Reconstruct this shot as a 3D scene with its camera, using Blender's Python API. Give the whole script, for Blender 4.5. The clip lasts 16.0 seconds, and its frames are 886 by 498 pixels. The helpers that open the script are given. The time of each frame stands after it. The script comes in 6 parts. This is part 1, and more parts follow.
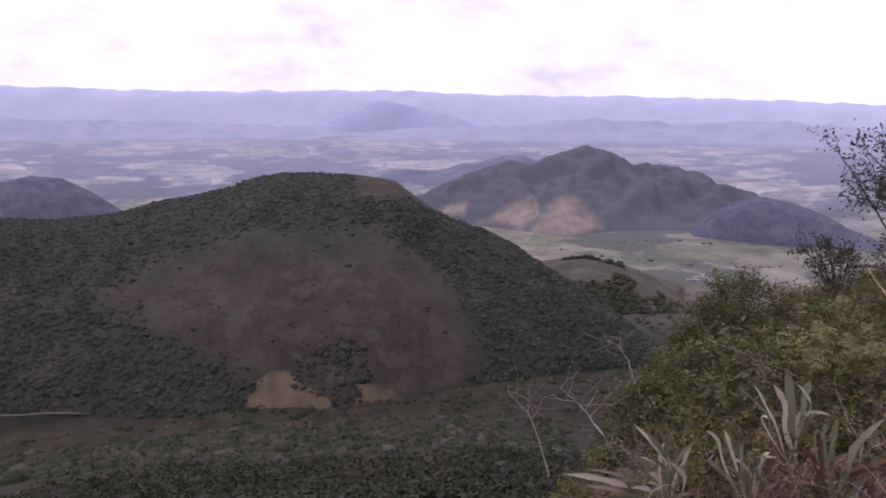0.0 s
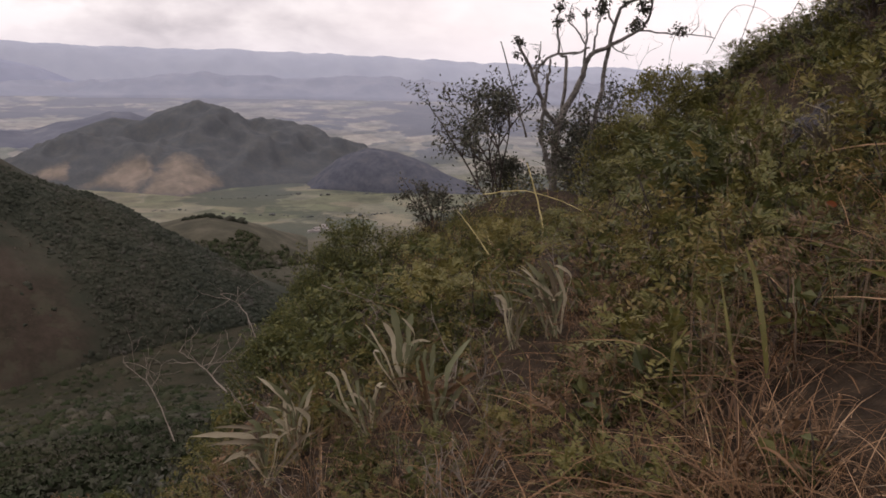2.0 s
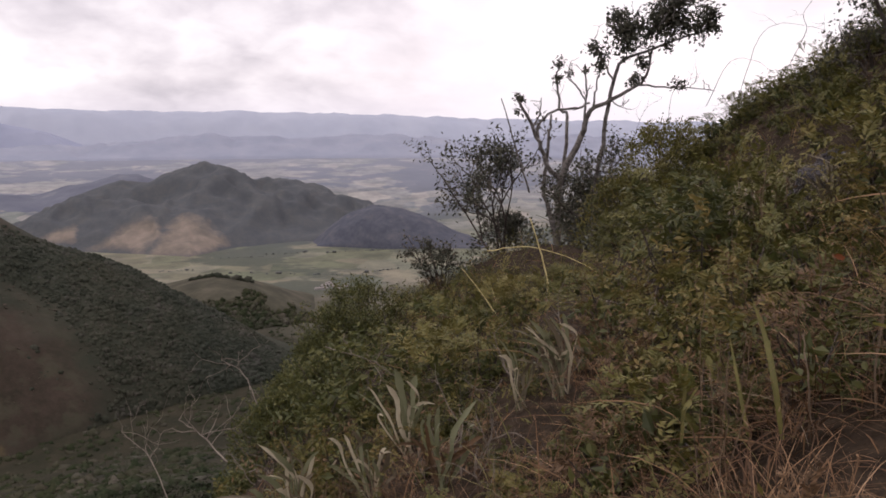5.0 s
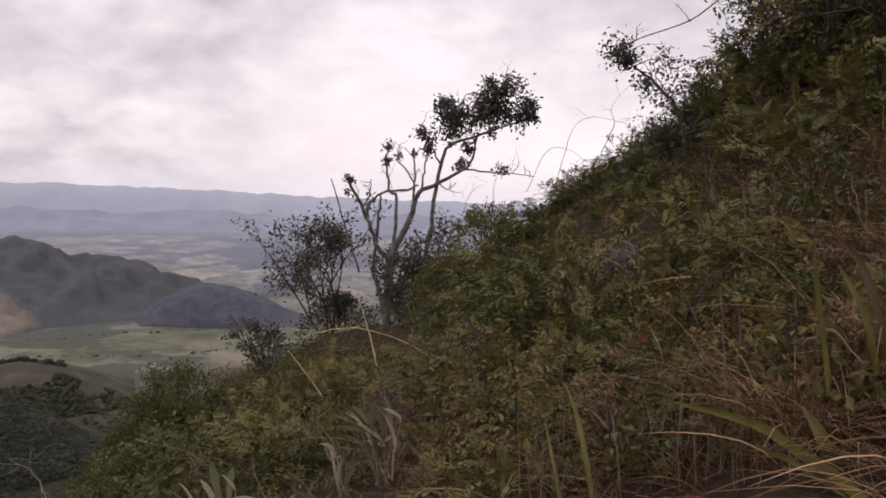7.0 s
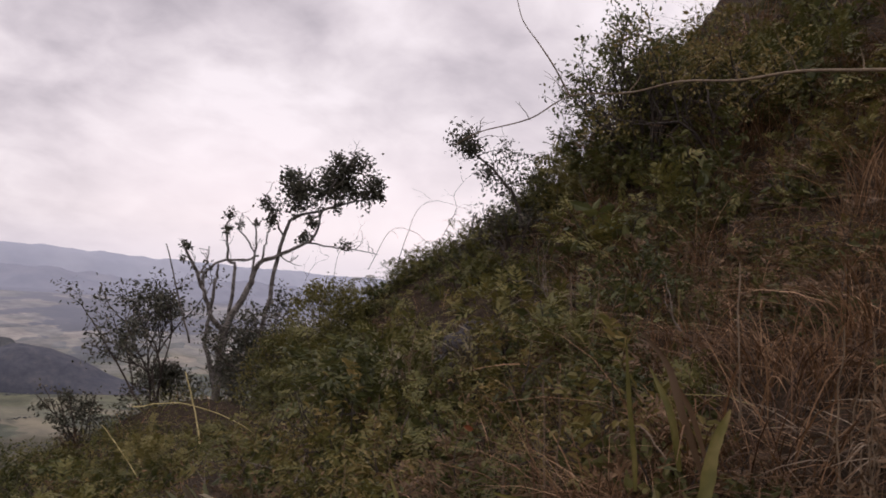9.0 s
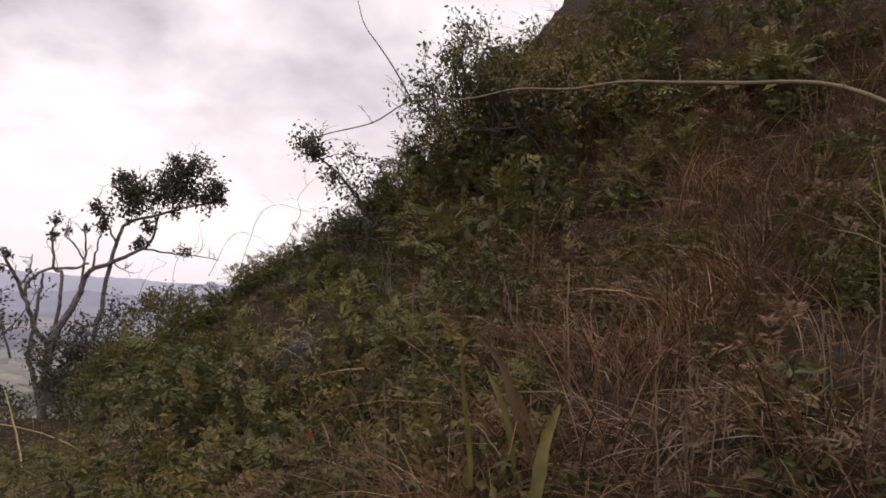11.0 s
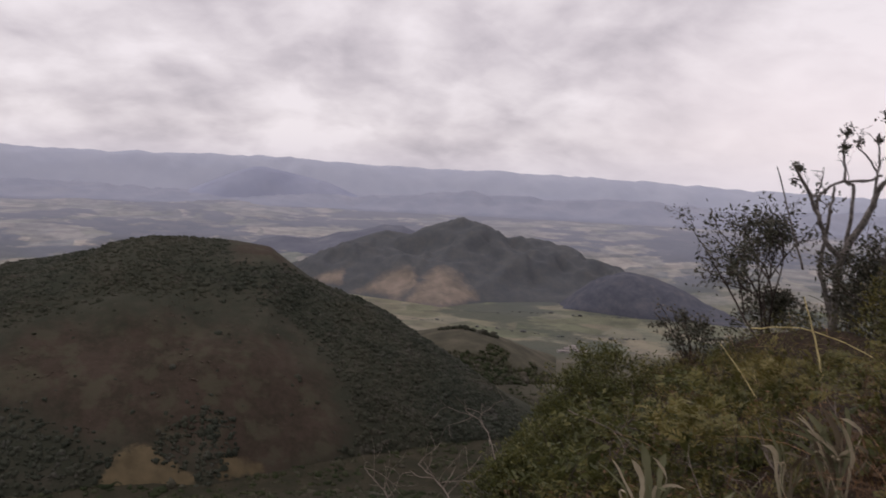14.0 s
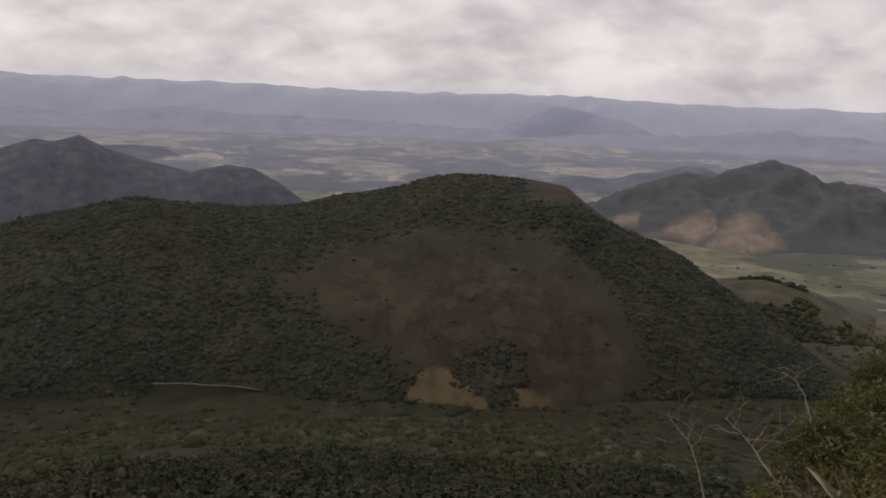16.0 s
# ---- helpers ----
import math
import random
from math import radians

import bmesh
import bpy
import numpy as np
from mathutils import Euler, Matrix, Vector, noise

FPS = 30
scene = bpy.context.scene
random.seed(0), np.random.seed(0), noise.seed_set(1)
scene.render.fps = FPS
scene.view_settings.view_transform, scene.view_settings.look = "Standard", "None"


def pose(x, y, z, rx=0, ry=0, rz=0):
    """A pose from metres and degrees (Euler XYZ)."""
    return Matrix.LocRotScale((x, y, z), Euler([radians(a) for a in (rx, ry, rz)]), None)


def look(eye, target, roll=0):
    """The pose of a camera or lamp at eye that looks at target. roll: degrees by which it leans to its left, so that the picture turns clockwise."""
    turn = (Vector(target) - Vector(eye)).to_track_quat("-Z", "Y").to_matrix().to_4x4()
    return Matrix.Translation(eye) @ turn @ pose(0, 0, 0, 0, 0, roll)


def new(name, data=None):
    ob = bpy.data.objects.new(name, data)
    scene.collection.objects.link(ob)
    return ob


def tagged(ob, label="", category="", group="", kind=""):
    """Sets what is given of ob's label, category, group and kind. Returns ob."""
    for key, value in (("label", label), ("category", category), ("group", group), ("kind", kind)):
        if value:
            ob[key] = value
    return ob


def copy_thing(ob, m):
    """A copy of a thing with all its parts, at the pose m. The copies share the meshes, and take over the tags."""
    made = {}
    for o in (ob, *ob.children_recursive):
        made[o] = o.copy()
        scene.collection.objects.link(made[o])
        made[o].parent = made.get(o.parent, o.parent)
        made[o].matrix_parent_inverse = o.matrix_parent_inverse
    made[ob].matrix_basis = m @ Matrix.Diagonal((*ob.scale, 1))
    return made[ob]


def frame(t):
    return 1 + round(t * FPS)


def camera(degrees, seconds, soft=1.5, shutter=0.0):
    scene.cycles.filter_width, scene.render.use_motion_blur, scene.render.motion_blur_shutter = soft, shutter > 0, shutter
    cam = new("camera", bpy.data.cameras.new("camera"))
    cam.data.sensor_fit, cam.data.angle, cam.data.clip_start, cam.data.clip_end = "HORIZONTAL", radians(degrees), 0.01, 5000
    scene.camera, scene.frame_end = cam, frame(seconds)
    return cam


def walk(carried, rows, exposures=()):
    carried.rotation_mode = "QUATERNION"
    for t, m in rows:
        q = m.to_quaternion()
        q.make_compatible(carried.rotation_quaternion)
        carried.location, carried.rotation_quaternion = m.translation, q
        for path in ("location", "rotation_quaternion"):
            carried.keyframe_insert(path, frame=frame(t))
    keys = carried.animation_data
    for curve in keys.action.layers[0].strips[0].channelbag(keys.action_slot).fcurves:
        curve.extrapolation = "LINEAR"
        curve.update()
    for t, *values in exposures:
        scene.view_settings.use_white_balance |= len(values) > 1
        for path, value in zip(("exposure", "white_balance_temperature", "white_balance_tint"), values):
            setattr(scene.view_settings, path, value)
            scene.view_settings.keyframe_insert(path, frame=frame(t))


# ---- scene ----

cam = camera(56.53, 16.0, soft=1.7, shutter=0.2)
PATH = [
    (0, -0.138, -0.007, -0.038, 0.00, -9.84, -0.50),
    (0.5, -0.111, -0.017, -0.033, -5.40, -8.95, -0.82),
    (1, -0.066, 0.004, -0.044, -12.37, -7.84, -0.63),
    (1.5, -0.058, -0.056, -0.033, -18.47, -7.54, -0.18),
    (2, -0.071, -0.079, -0.030, -26.13, -12.53, -1.20),
    (2.5, -0.071, -0.079, 0.006, -25.78, -12.67, -0.36),
    (3, -0.087, -0.090, 0.022, -24.73, -10.82, 0.10),
    (3.2, -0.083, -0.086, 0.020, -24.11, -10.11, -0.11),
    (5.3, 0.005, -0.010, -0.010, -26.99, -8.13, 0.10),
    (5.5, 0.016, -0.004, -0.012, -28.47, -7.47, -0.35),
    (6, 0.044, -0.012, -0.003, -31.98, -6.60, -0.41),
    (6.5, 0.052, -0.026, 0.018, -34.52, -4.78, -0.84),
    (7, 0.092, -0.011, 0.025, -37.32, -3.19, -1.16),
    (7.5, 0.125, -0.037, 0.034, -40.68, -2.04, -1.41),
    (8, 0.167, -0.060, 0.064, -46.68, 0.24, -1.75),
    (8.5, 0.006, -0.061, 0.105, -46.61, 1.83, -3.00),
    (9, 0.133, -0.047, 0.090, -48.10, 2.45, -4.43),
    (9.2, 0.137, -0.050, 0.091, -50.28, 2.04, -5.00),
    (9.8, 0.150, -0.062, 0.093, -55.4, 1.9, -4.7),
    (10.4, 0.165, -0.078, 0.095, -58.4, 2.6, -3.9),
    (11.0, 0.178, -0.092, 0.096, -58.5, 3.4, -3.2),
    (11.3, 0.184, -0.097, 0.095, -56.21, 2.70, -2.95),
    (11.5, 0.188, -0.099, 0.094, -52.73, 1.16, -2.92),
    (12, 0.171, -0.028, 0.017, -45.54, -3.63, -4.26),
    (12.5, 0.082, 0.020, -0.002, -36.98, -4.83, -5.13),
    (13, 0.064, 0.111, -0.054, -25.96, -7.74, -5.19),
    (13.5, 0.032, 0.149, -0.036, -15.47, -7.50, -2.50),
    (14, -0.003, 0.171, -0.069, -8.32, -4.80, -2.78),
    (14.5, -0.049, 0.133, -0.046, -1.63, -2.96, -2.75),
    (15, -0.083, 0.107, -0.046, 3.87, -6.34, -1.70),
    (15.5, -0.095, 0.084, -0.033, 7.37, -8.75, -2.66),
    (16, -0.122, 0.075, -0.031, 12.06, -9.85, -2.38),
]
EXPOSURES = [(0.0, 0.49, 5480, 31), (0.5, 0.29, 5740, 27), (1.0, 0.2, 5950, 19), (2.0, 0.1, 6400, 11), (2.5, 0.7, 6400, 12), (3.2, 0.7, 6400, 12), (5.3, 0.14, 6200, 12), (6.5, 0.06, 6220, 12), (8.0, -0.08, 6250, 13), (9.0, -0.08, 6250, 14),
             (11.5, 0.15, 6400, 12), (13.0, 0.05, 6270, 10), (14.0, -0.22, 6220, 12), (14.5, -0.4, 6280, 13), (15.0, -0.45, 6350, 12), (16.0, -0.28, 6400, 7)]
walk(cam, [(t, pose(x, y, z, 90 + pitch, roll, yaw)) for t, x, y, z, yaw, pitch, roll in PATH], EXPOSURES)


# ---- node helper ----
class Nodes:
    """Short notation for a node tree."""

    def __init__(self, tree):
        self.tree = tree
        tree.nodes.clear()

    def add(self, kind, props=None, **sockets):
        node = self.tree.nodes.new(kind)
        for key, value in (props or {}).items():
            setattr(node, key, value)
        for key, value in sockets.items():
            name = int(key[1:]) if key[0] == "i" and key[1:].isdigit() else key.replace("_", " ")
            self.put(node.inputs[name], value)
        return node

    def put(self, socket, value):
        if isinstance(value, bpy.types.NodeSocket):
            self.tree.links.new(value, socket)
        else:
            socket.default_value = value

    def math(self, op, a, b=0.0, clamp=False):
        return self.add("ShaderNodeMath", {"operation": op, "use_clamp": clamp}, i0=a, i1=b).outputs[0]

    def noise(self, vector, scale, detail=4.0, rough=0.55, distortion=0.0):
        return self.add("ShaderNodeTexNoise", Vector=vector, Scale=scale, Detail=detail, Roughness=rough, Distortion=distortion).outputs[0]

    def ramp(self, fac, *stops):
        node = self.add("ShaderNodeValToRGB", Fac=fac)
        while len(node.color_ramp.elements) < len(stops):
            node.color_ramp.elements.new(0.5)
        for element, (place, colour) in zip(node.color_ramp.elements, stops):
            element.position, element.color = place, (*colour, 1)
        return node.outputs[0]

    def mix(self, fac, a, b, blend="MIX"):
        node = self.add("ShaderNodeMix", {"data_type": "RGBA", "blend_type": blend})
        for socket, value in ((node.inputs[0], fac), (node.inputs[6], a), (node.inputs[7], b)):
            self.put(socket, (*value, 1) if isinstance(value, tuple) and len(value) == 3 else value)
        return node.outputs[2]

    def band(self, value, low, high):
        return self.add("ShaderNodeMapRange", {"interpolation_type": "SMOOTHSTEP"}, i0=value, i1=low, i2=high).outputs[0]


# ---- world: broken cloud under a pale sky ----
SUN_AZ, SUN_EL, CLEAR_AZ = -80.0, 50.0, 42.0
world = bpy.data.worlds.new("world")
scene.world = world
world.use_nodes = True
w = Nodes(world.node_tree)
sky = w.add("ShaderNodeTexSky", {"sky_type": "NISHITA", "sun_disc": False, "sun_elevation": radians(SUN_EL), "sun_rotation": radians(SUN_AZ)})
way = w.add("ShaderNodeTexCoord").outputs["Generated"]
part_xyz = w.add("ShaderNodeSeparateXYZ", Vector=way)
up = w.math("ADD", w.math("MAXIMUM", part_xyz.outputs[2], 0.0), 0.42)
flat = w.add("ShaderNodeCombineXYZ", X=w.math("DIVIDE", part_xyz.outputs[0], up), Y=w.math("DIVIDE", part_xyz.outputs[1], up), Z=0.0).outputs[0]
cover = w.noise(flat, 2.6, 8.0, 0.5, 0.3)
lumps = w.noise(flat, 9.0, 5.0, 0.5, 0.3)
thick = w.math("ADD", w.math("MULTIPLY", cover, 0.7), w.math("MULTIPLY", lumps, 0.3))
cloud = w.ramp(thick, (0.37, (1.13, 1.02, 1.01)), (0.45, (0.99, 0.887, 0.882)), (0.53, (0.84, 0.745, 0.755)), (0.65, (0.60, 0.532, 0.553)))
toward = w.add("ShaderNodeVectorMath", {"operation": "DOT_PRODUCT"}, i0=way,
               i1=(math.sin(radians(CLEAR_AZ)) * 0.985, math.cos(radians(CLEAR_AZ)) * 0.985, 0.13)).outputs["Value"]
glow = w.band(toward, 0.88, 1.0)
low = w.math("SUBTRACT", 1.0, w.band(part_xyz.outputs[2], 0.05, 0.24))
cloud = w.mix(w.math("MULTIPLY", w.math("MULTIPLY", glow, low), 0.85), cloud, (1.25, 1.09, 1.07))
cloud = w.mix(w.math("MULTIPLY", w.math("SUBTRACT", 1.0, w.band(part_xyz.outputs[2], 0.0, 0.06)), 0.5), cloud, (0.84, 0.76, 0.82))
overcast = w.math("MULTIPLY", w.math("ADD", 1.0, w.math("MULTIPLY", w.band(part_xyz.outputs[2], 0.35, 1.0), 0.9)), 0.95)
sky_part = w.add("ShaderNodeBackground", Color=sky.outputs[0], Strength=0.08)
cloud_part = w.add("ShaderNodeBackground", Color=cloud, Strength=overcast)
both = w.add("ShaderNodeMixShader", i0=0.93, i1=sky_part.outputs[0], i2=cloud_part.outputs[0])
w.add("ShaderNodeOutputWorld", Surface=both.outputs[0])

sun = new("sun", bpy.data.lights.new("sun", "SUN"))
sun.data.energy, sun.data.angle, sun.data.color = 0.65, radians(20), (1.0, 0.93, 0.86)
sun.matrix_world = look((0, 0, 50), (-math.sin(radians(SUN_AZ)) * 50, -math.cos(radians(SUN_AZ)) * 50, 50 - 50 * math.tan(radians(SUN_EL))))


# ---- materials ----
def material(name, build, rough=0.8, bump=0.0, bump_scale=30.0, through_light=0.0, spec=0.3):
    """build(n, place) gives the base colour; bump adds fine relief; through_light lets leaves glow against the light."""
    mat = bpy.data.materials.new(name)
    mat.use_nodes = True
    n = Nodes(mat.node_tree)
    place = n.add("ShaderNodeNewGeometry").outputs["Position"]
    colour = build(n, place)
    bsdf = n.add("ShaderNodeBsdfPrincipled", Base_Color=colour, Roughness=rough, Specular_IOR_Level=spec)
    if bump:
        bumped = n.add("ShaderNodeBump", Strength=bump, Distance=1.0, Height=n.noise(place, bump_scale, 5.0, 0.6))
        n.put(bsdf.inputs["Normal"], bumped.outputs[0])
    surface = bsdf.outputs[0]
    if through_light:
        back = n.add("ShaderNodeBsdfTranslucent", Color=colour)
        surface = n.add("ShaderNodeMixShader", i0=through_light, i1=surface, i2=back.outputs[0]).outputs[0]
    n.add("ShaderNodeOutputMaterial", Surface=surface)
    return mat


def island(n):
    return n.add("ShaderNodeNewGeometry").outputs["Random Per Island"]


def speckled(*stops, scale=2.0, amount=0.5, apart=0.0):
    """Leaf or tree colours: each piece its own shade, with drifts of tone between neighbours; apart sets one plant off from the next."""
    def build(n, place):
        own = n.math("MULTIPLY", island(n), 1.0 - amount)
        drift = n.math("MULTIPLY", n.noise(place, scale, 3.0), amount)
        total = n.math("ADD", own, drift)
        if apart:
            plant_tone = n.math("SUBTRACT", n.add("ShaderNodeObjectInfo").outputs["Random"], 0.5)
            total = n.math("ADD", total, n.math("MULTIPLY", plant_tone, apart))
        return n.ramp(total, *stops)
    return build


def wooded(*stops, scale, fine, dry=(1.16, 1.03, 0.92)):
    """Canopy colours: a tone for each crown, drifts of tone from stand to stand, and leaf clumps mottled within the crown."""
    def build(n, place):
        own = n.math("MULTIPLY", island(n), 0.22)
        drift = n.math("MULTIPLY", n.noise(place, scale, 4.0), 0.5)
        clump = n.math("MULTIPLY", n.noise(place, fine, 5.0, 0.65), 0.3)
        tone = n.ramp(n.math("ADD", n.math("ADD", own, drift), clump), *stops)
        return n.mix(n.math("MULTIPLY", n.band(n.noise(place, 0.006, 4.0), 0.42, 0.62), 0.6), tone, n.mix(1.0, tone, dry, "MULTIPLY"))
    return build


def drifting(*stops, scale=3.0, detail=6.0, rough=0.6):
    def build(n, place):
        return n.ramp(n.noise(place, scale, detail, rough), *stops)
    return build


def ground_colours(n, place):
    """Leaf litter and dry earth near by, woodland floor in the valley, pasture and ploughed fields on the plain, with
    haze painted in far off.
    """
    litter = n.ramp(n.noise(place, 6.0, 8.0, 0.7), (0.3, (0.014, 0.010, 0.007)), (0.5, (0.029, 0.020, 0.013)), (0.72, (0.060, 0.042, 0.027)))
    wood = n.ramp(n.noise(place, 0.03, 8.0, 0.65), (0.3, (0.016, 0.017, 0.010)), (0.5, (0.026, 0.024, 0.015)), (0.7, (0.040, 0.034, 0.022)))
    far = n.add("ShaderNodeVectorMath", {"operation": "LENGTH"}, i0=place).outputs["Value"]
    near_mix = n.mix(n.band(far, 25.0, 80.0), litter, wood)
    squash = n.add("ShaderNodeMapping", i1=place)
    squash.inputs["Scale"].default_value = (1.0, 0.62, 1.0)
    plots = n.add("ShaderNodeTexVoronoi", {"feature": "F1"}, Vector=n.add("ShaderNodeVectorMath", {"operation": "ADD"}, i0=squash.outputs[0],
                  i1=n.add("ShaderNodeVectorMath", {"operation": "SCALE"}, i0=n.add("ShaderNodeTexNoise", Vector=place, Scale=0.004, Detail=3.0).outputs["Color"], Scale=130.0).outputs[0]).outputs[0],
                  Scale=0.0105)
    plot = n.add("ShaderNodeSeparateColor", Color=plots.outputs["Color"]).outputs[0]
    field = n.ramp(plot, (0.0, (0.100, 0.110, 0.074)), (0.3, (0.160, 0.148, 0.107)), (0.5, (0.108, 0.122, 0.080)), (0.7, (0.19, 0.172, 0.130)), (1.0, (0.137, 0.143, 0.106)))
    # far plots, paled and blued by haze painted into their colours
    hazy_field = n.ramp(plot, (0.0, (0.15, 0.157, 0.17)), (0.3, (0.235, 0.233, 0.228)), (0.5, (0.17, 0.182, 0.178)), (0.7, (0.31, 0.292, 0.272)), (1.0, (0.18, 0.19, 0.205)))
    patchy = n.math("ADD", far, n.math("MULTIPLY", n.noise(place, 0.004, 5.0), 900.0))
    field = n.mix(n.band(patchy, 2500.0, 3700.0), field, hazy_field)
    grain = n.ramp(n.noise(place, 0.014, 8.0, 0.68), (0.35, (0.66, 0.66, 0.70)), (0.6, (1.10, 1.08, 1.05)))
    field = n.mix(1.0, field, grain, "MULTIPLY")
    scrub = n.band(n.noise(squash.outputs[0], 0.0026, 9.0, 0.62), 0.485, 0.53)
    # woods: own green near by, far tone blue with painted haze
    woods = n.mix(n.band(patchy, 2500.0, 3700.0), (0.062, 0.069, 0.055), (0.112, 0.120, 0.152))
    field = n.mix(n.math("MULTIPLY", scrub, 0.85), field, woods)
    # painted haze: everything drifts to pale blue-grey with distance
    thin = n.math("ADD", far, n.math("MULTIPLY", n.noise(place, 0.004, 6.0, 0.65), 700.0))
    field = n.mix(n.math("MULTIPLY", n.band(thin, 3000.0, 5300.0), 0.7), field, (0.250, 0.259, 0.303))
    pasture = n.ramp(n.noise(place, 0.012, 7.0, 0.65), (0.3, (0.044, 0.043, 0.033)), (0.5, (0.074, 0.069, 0.050)), (0.7, (0.115, 0.10, 0.078)))
    near_mix = n.mix(n.band(patchy, 1680.0, 1900.0), near_mix, pasture)
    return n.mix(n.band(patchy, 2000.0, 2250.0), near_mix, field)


def hill_colours(n, place):
    """Scrub-green slopes of the wooded hill, with a weathered brown bare flank and two dry pastures at its foot."""
    green = n.ramp(n.noise(place, 0.02, 8.0, 0.65), (0.35, (0.022, 0.025, 0.017)), (0.55, (0.032, 0.033, 0.023)), (0.7, (0.044, 0.041, 0.030)))
    bare = n.ramp(n.noise(place, 0.02, 12.0, 0.78), (0.30, (0.021, 0.020, 0.014)), (0.43, (0.030, 0.0245, 0.017)), (0.55, (0.039, 0.0295, 0.022)), (0.66, (0.050, 0.037, 0.028)), (0.80, (0.095, 0.074, 0.061)))
    streak = n.add("ShaderNodeMapping", i1=place)
    streak.inputs["Scale"].default_value = (1.0, 0.2, 0.2)
    bare = n.mix(n.math("MULTIPLY", n.band(n.noise(streak.outputs[0], 0.035, 6.0, 0.6), 0.48, 0.62), 0.55), bare, (0.055, 0.055, 0.035))
    bare = n.mix(n.math("MULTIPLY", n.band(n.noise(place, 0.11, 8.0, 0.7), 0.40, 0.68), 0.4), bare, (0.055, 0.041, 0.032))
    dry = n.ramp(n.noise(place, 0.05, 6.0), (0.3, (0.062, 0.050, 0.029)), (0.7, (0.112, 0.088, 0.051)))
    mask = n.add("ShaderNodeAttribute", {"attribute_name": "bare"}).outputs["Fac"]
    ragged = n.math("ADD", mask, n.math("MULTIPLY", n.math("SUBTRACT", n.noise(place, 0.018, 8.0, 0.68), 0.5), 1.5))
    colour = n.mix(n.band(ragged, 0.12, 0.95), green, bare)
    pasture = n.add("ShaderNodeAttribute", {"attribute_name": "pasture"}).outputs["Fac"]
    rim = n.math("ADD", pasture, n.math("MULTIPLY", n.math("SUBTRACT", n.noise(place, 0.05, 8.0, 0.7), 0.5), 1.6))
    return n.mix(n.band(rim, 0.30, 0.75), colour, dry)


def mountain_colours(n, place):
    """Wooded slopes with haze painted in as blue-grey, with gullies and tan grass spurs low down on the sunny side."""
    # the blue-grey of these stops is haze put into the colour
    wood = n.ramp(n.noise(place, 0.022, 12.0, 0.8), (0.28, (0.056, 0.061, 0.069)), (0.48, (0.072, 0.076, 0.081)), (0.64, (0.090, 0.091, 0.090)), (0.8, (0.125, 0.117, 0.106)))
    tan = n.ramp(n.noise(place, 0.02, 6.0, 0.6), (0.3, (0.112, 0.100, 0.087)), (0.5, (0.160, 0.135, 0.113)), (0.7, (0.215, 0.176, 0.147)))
    mask = n.add("ShaderNodeAttribute", {"attribute_name": "bare"}).outputs["Fac"]
    ragged = n.math("ADD", mask, n.math("MULTIPLY", n.math("SUBTRACT", n.noise(place, 0.009, 9.0, 0.72), 0.5), 1.7))
    return n.mix(n.band(ragged, 0.28, 0.82), wood, tan)


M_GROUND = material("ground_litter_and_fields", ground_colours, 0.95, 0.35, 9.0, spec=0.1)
M_HILL = material("hill_scrub_and_bare_earth", hill_colours, 0.95, 1.0, 0.12, spec=0.1)
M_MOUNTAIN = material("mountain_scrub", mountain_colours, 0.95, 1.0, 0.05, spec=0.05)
# dark woodland about two kilometres off, blue haze mixed into its colour
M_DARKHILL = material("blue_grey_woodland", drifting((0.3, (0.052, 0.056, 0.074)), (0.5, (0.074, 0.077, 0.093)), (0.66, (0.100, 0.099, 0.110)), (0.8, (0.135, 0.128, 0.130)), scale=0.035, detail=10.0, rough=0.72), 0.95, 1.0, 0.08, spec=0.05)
M_KNOLL = material("pale_green_pasture", drifting((0.3, (0.034, 0.034, 0.026)), (0.5, (0.056, 0.053, 0.038)), (0.7, (0.090, 0.080, 0.060)), scale=0.02), 0.95, 0.6, 0.1, spec=0.05)
M_LINES = material("distant_hedges", drifting((0.3, (0.075, 0.08, 0.078)), (0.7, (0.11, 0.11, 0.102)), scale=0.012), 0.95, spec=0.05)
# range and foothills: the pale violet is distance haze put into the base colour
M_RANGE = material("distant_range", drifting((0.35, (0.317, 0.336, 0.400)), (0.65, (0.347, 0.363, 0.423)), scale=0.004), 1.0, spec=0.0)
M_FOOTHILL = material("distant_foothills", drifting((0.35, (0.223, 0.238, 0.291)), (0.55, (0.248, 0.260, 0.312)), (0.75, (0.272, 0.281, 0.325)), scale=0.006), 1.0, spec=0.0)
# woods on the plain, their blue cast being haze painted in
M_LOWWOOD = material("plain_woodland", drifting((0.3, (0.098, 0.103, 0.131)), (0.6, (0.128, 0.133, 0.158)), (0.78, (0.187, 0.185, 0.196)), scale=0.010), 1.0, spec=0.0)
# far mountain: haze painted into the base colour as well, a little darker
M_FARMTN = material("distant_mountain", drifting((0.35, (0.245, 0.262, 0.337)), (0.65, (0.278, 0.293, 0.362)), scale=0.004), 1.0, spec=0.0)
M_FOREST = material("forest_canopy", wooded((0.34, (0.022, 0.025, 0.019)), (0.46, (0.030, 0.034, 0.025)), (0.57, (0.039, 0.042, 0.032)), (0.66, (0.049, 0.049, 0.041)), (0.76, (0.067, 0.062, 0.055)), scale=0.03, fine=0.3), 0.95, 0.4, 0.6, spec=0.05)
M_SCRUB = material("flank_scrub", speckled((0.2, (0.046, 0.040, 0.029)), (0.5, (0.060, 0.048, 0.037)), (0.8, (0.080, 0.062, 0.048)), scale=0.02), 0.95, spec=0.05)
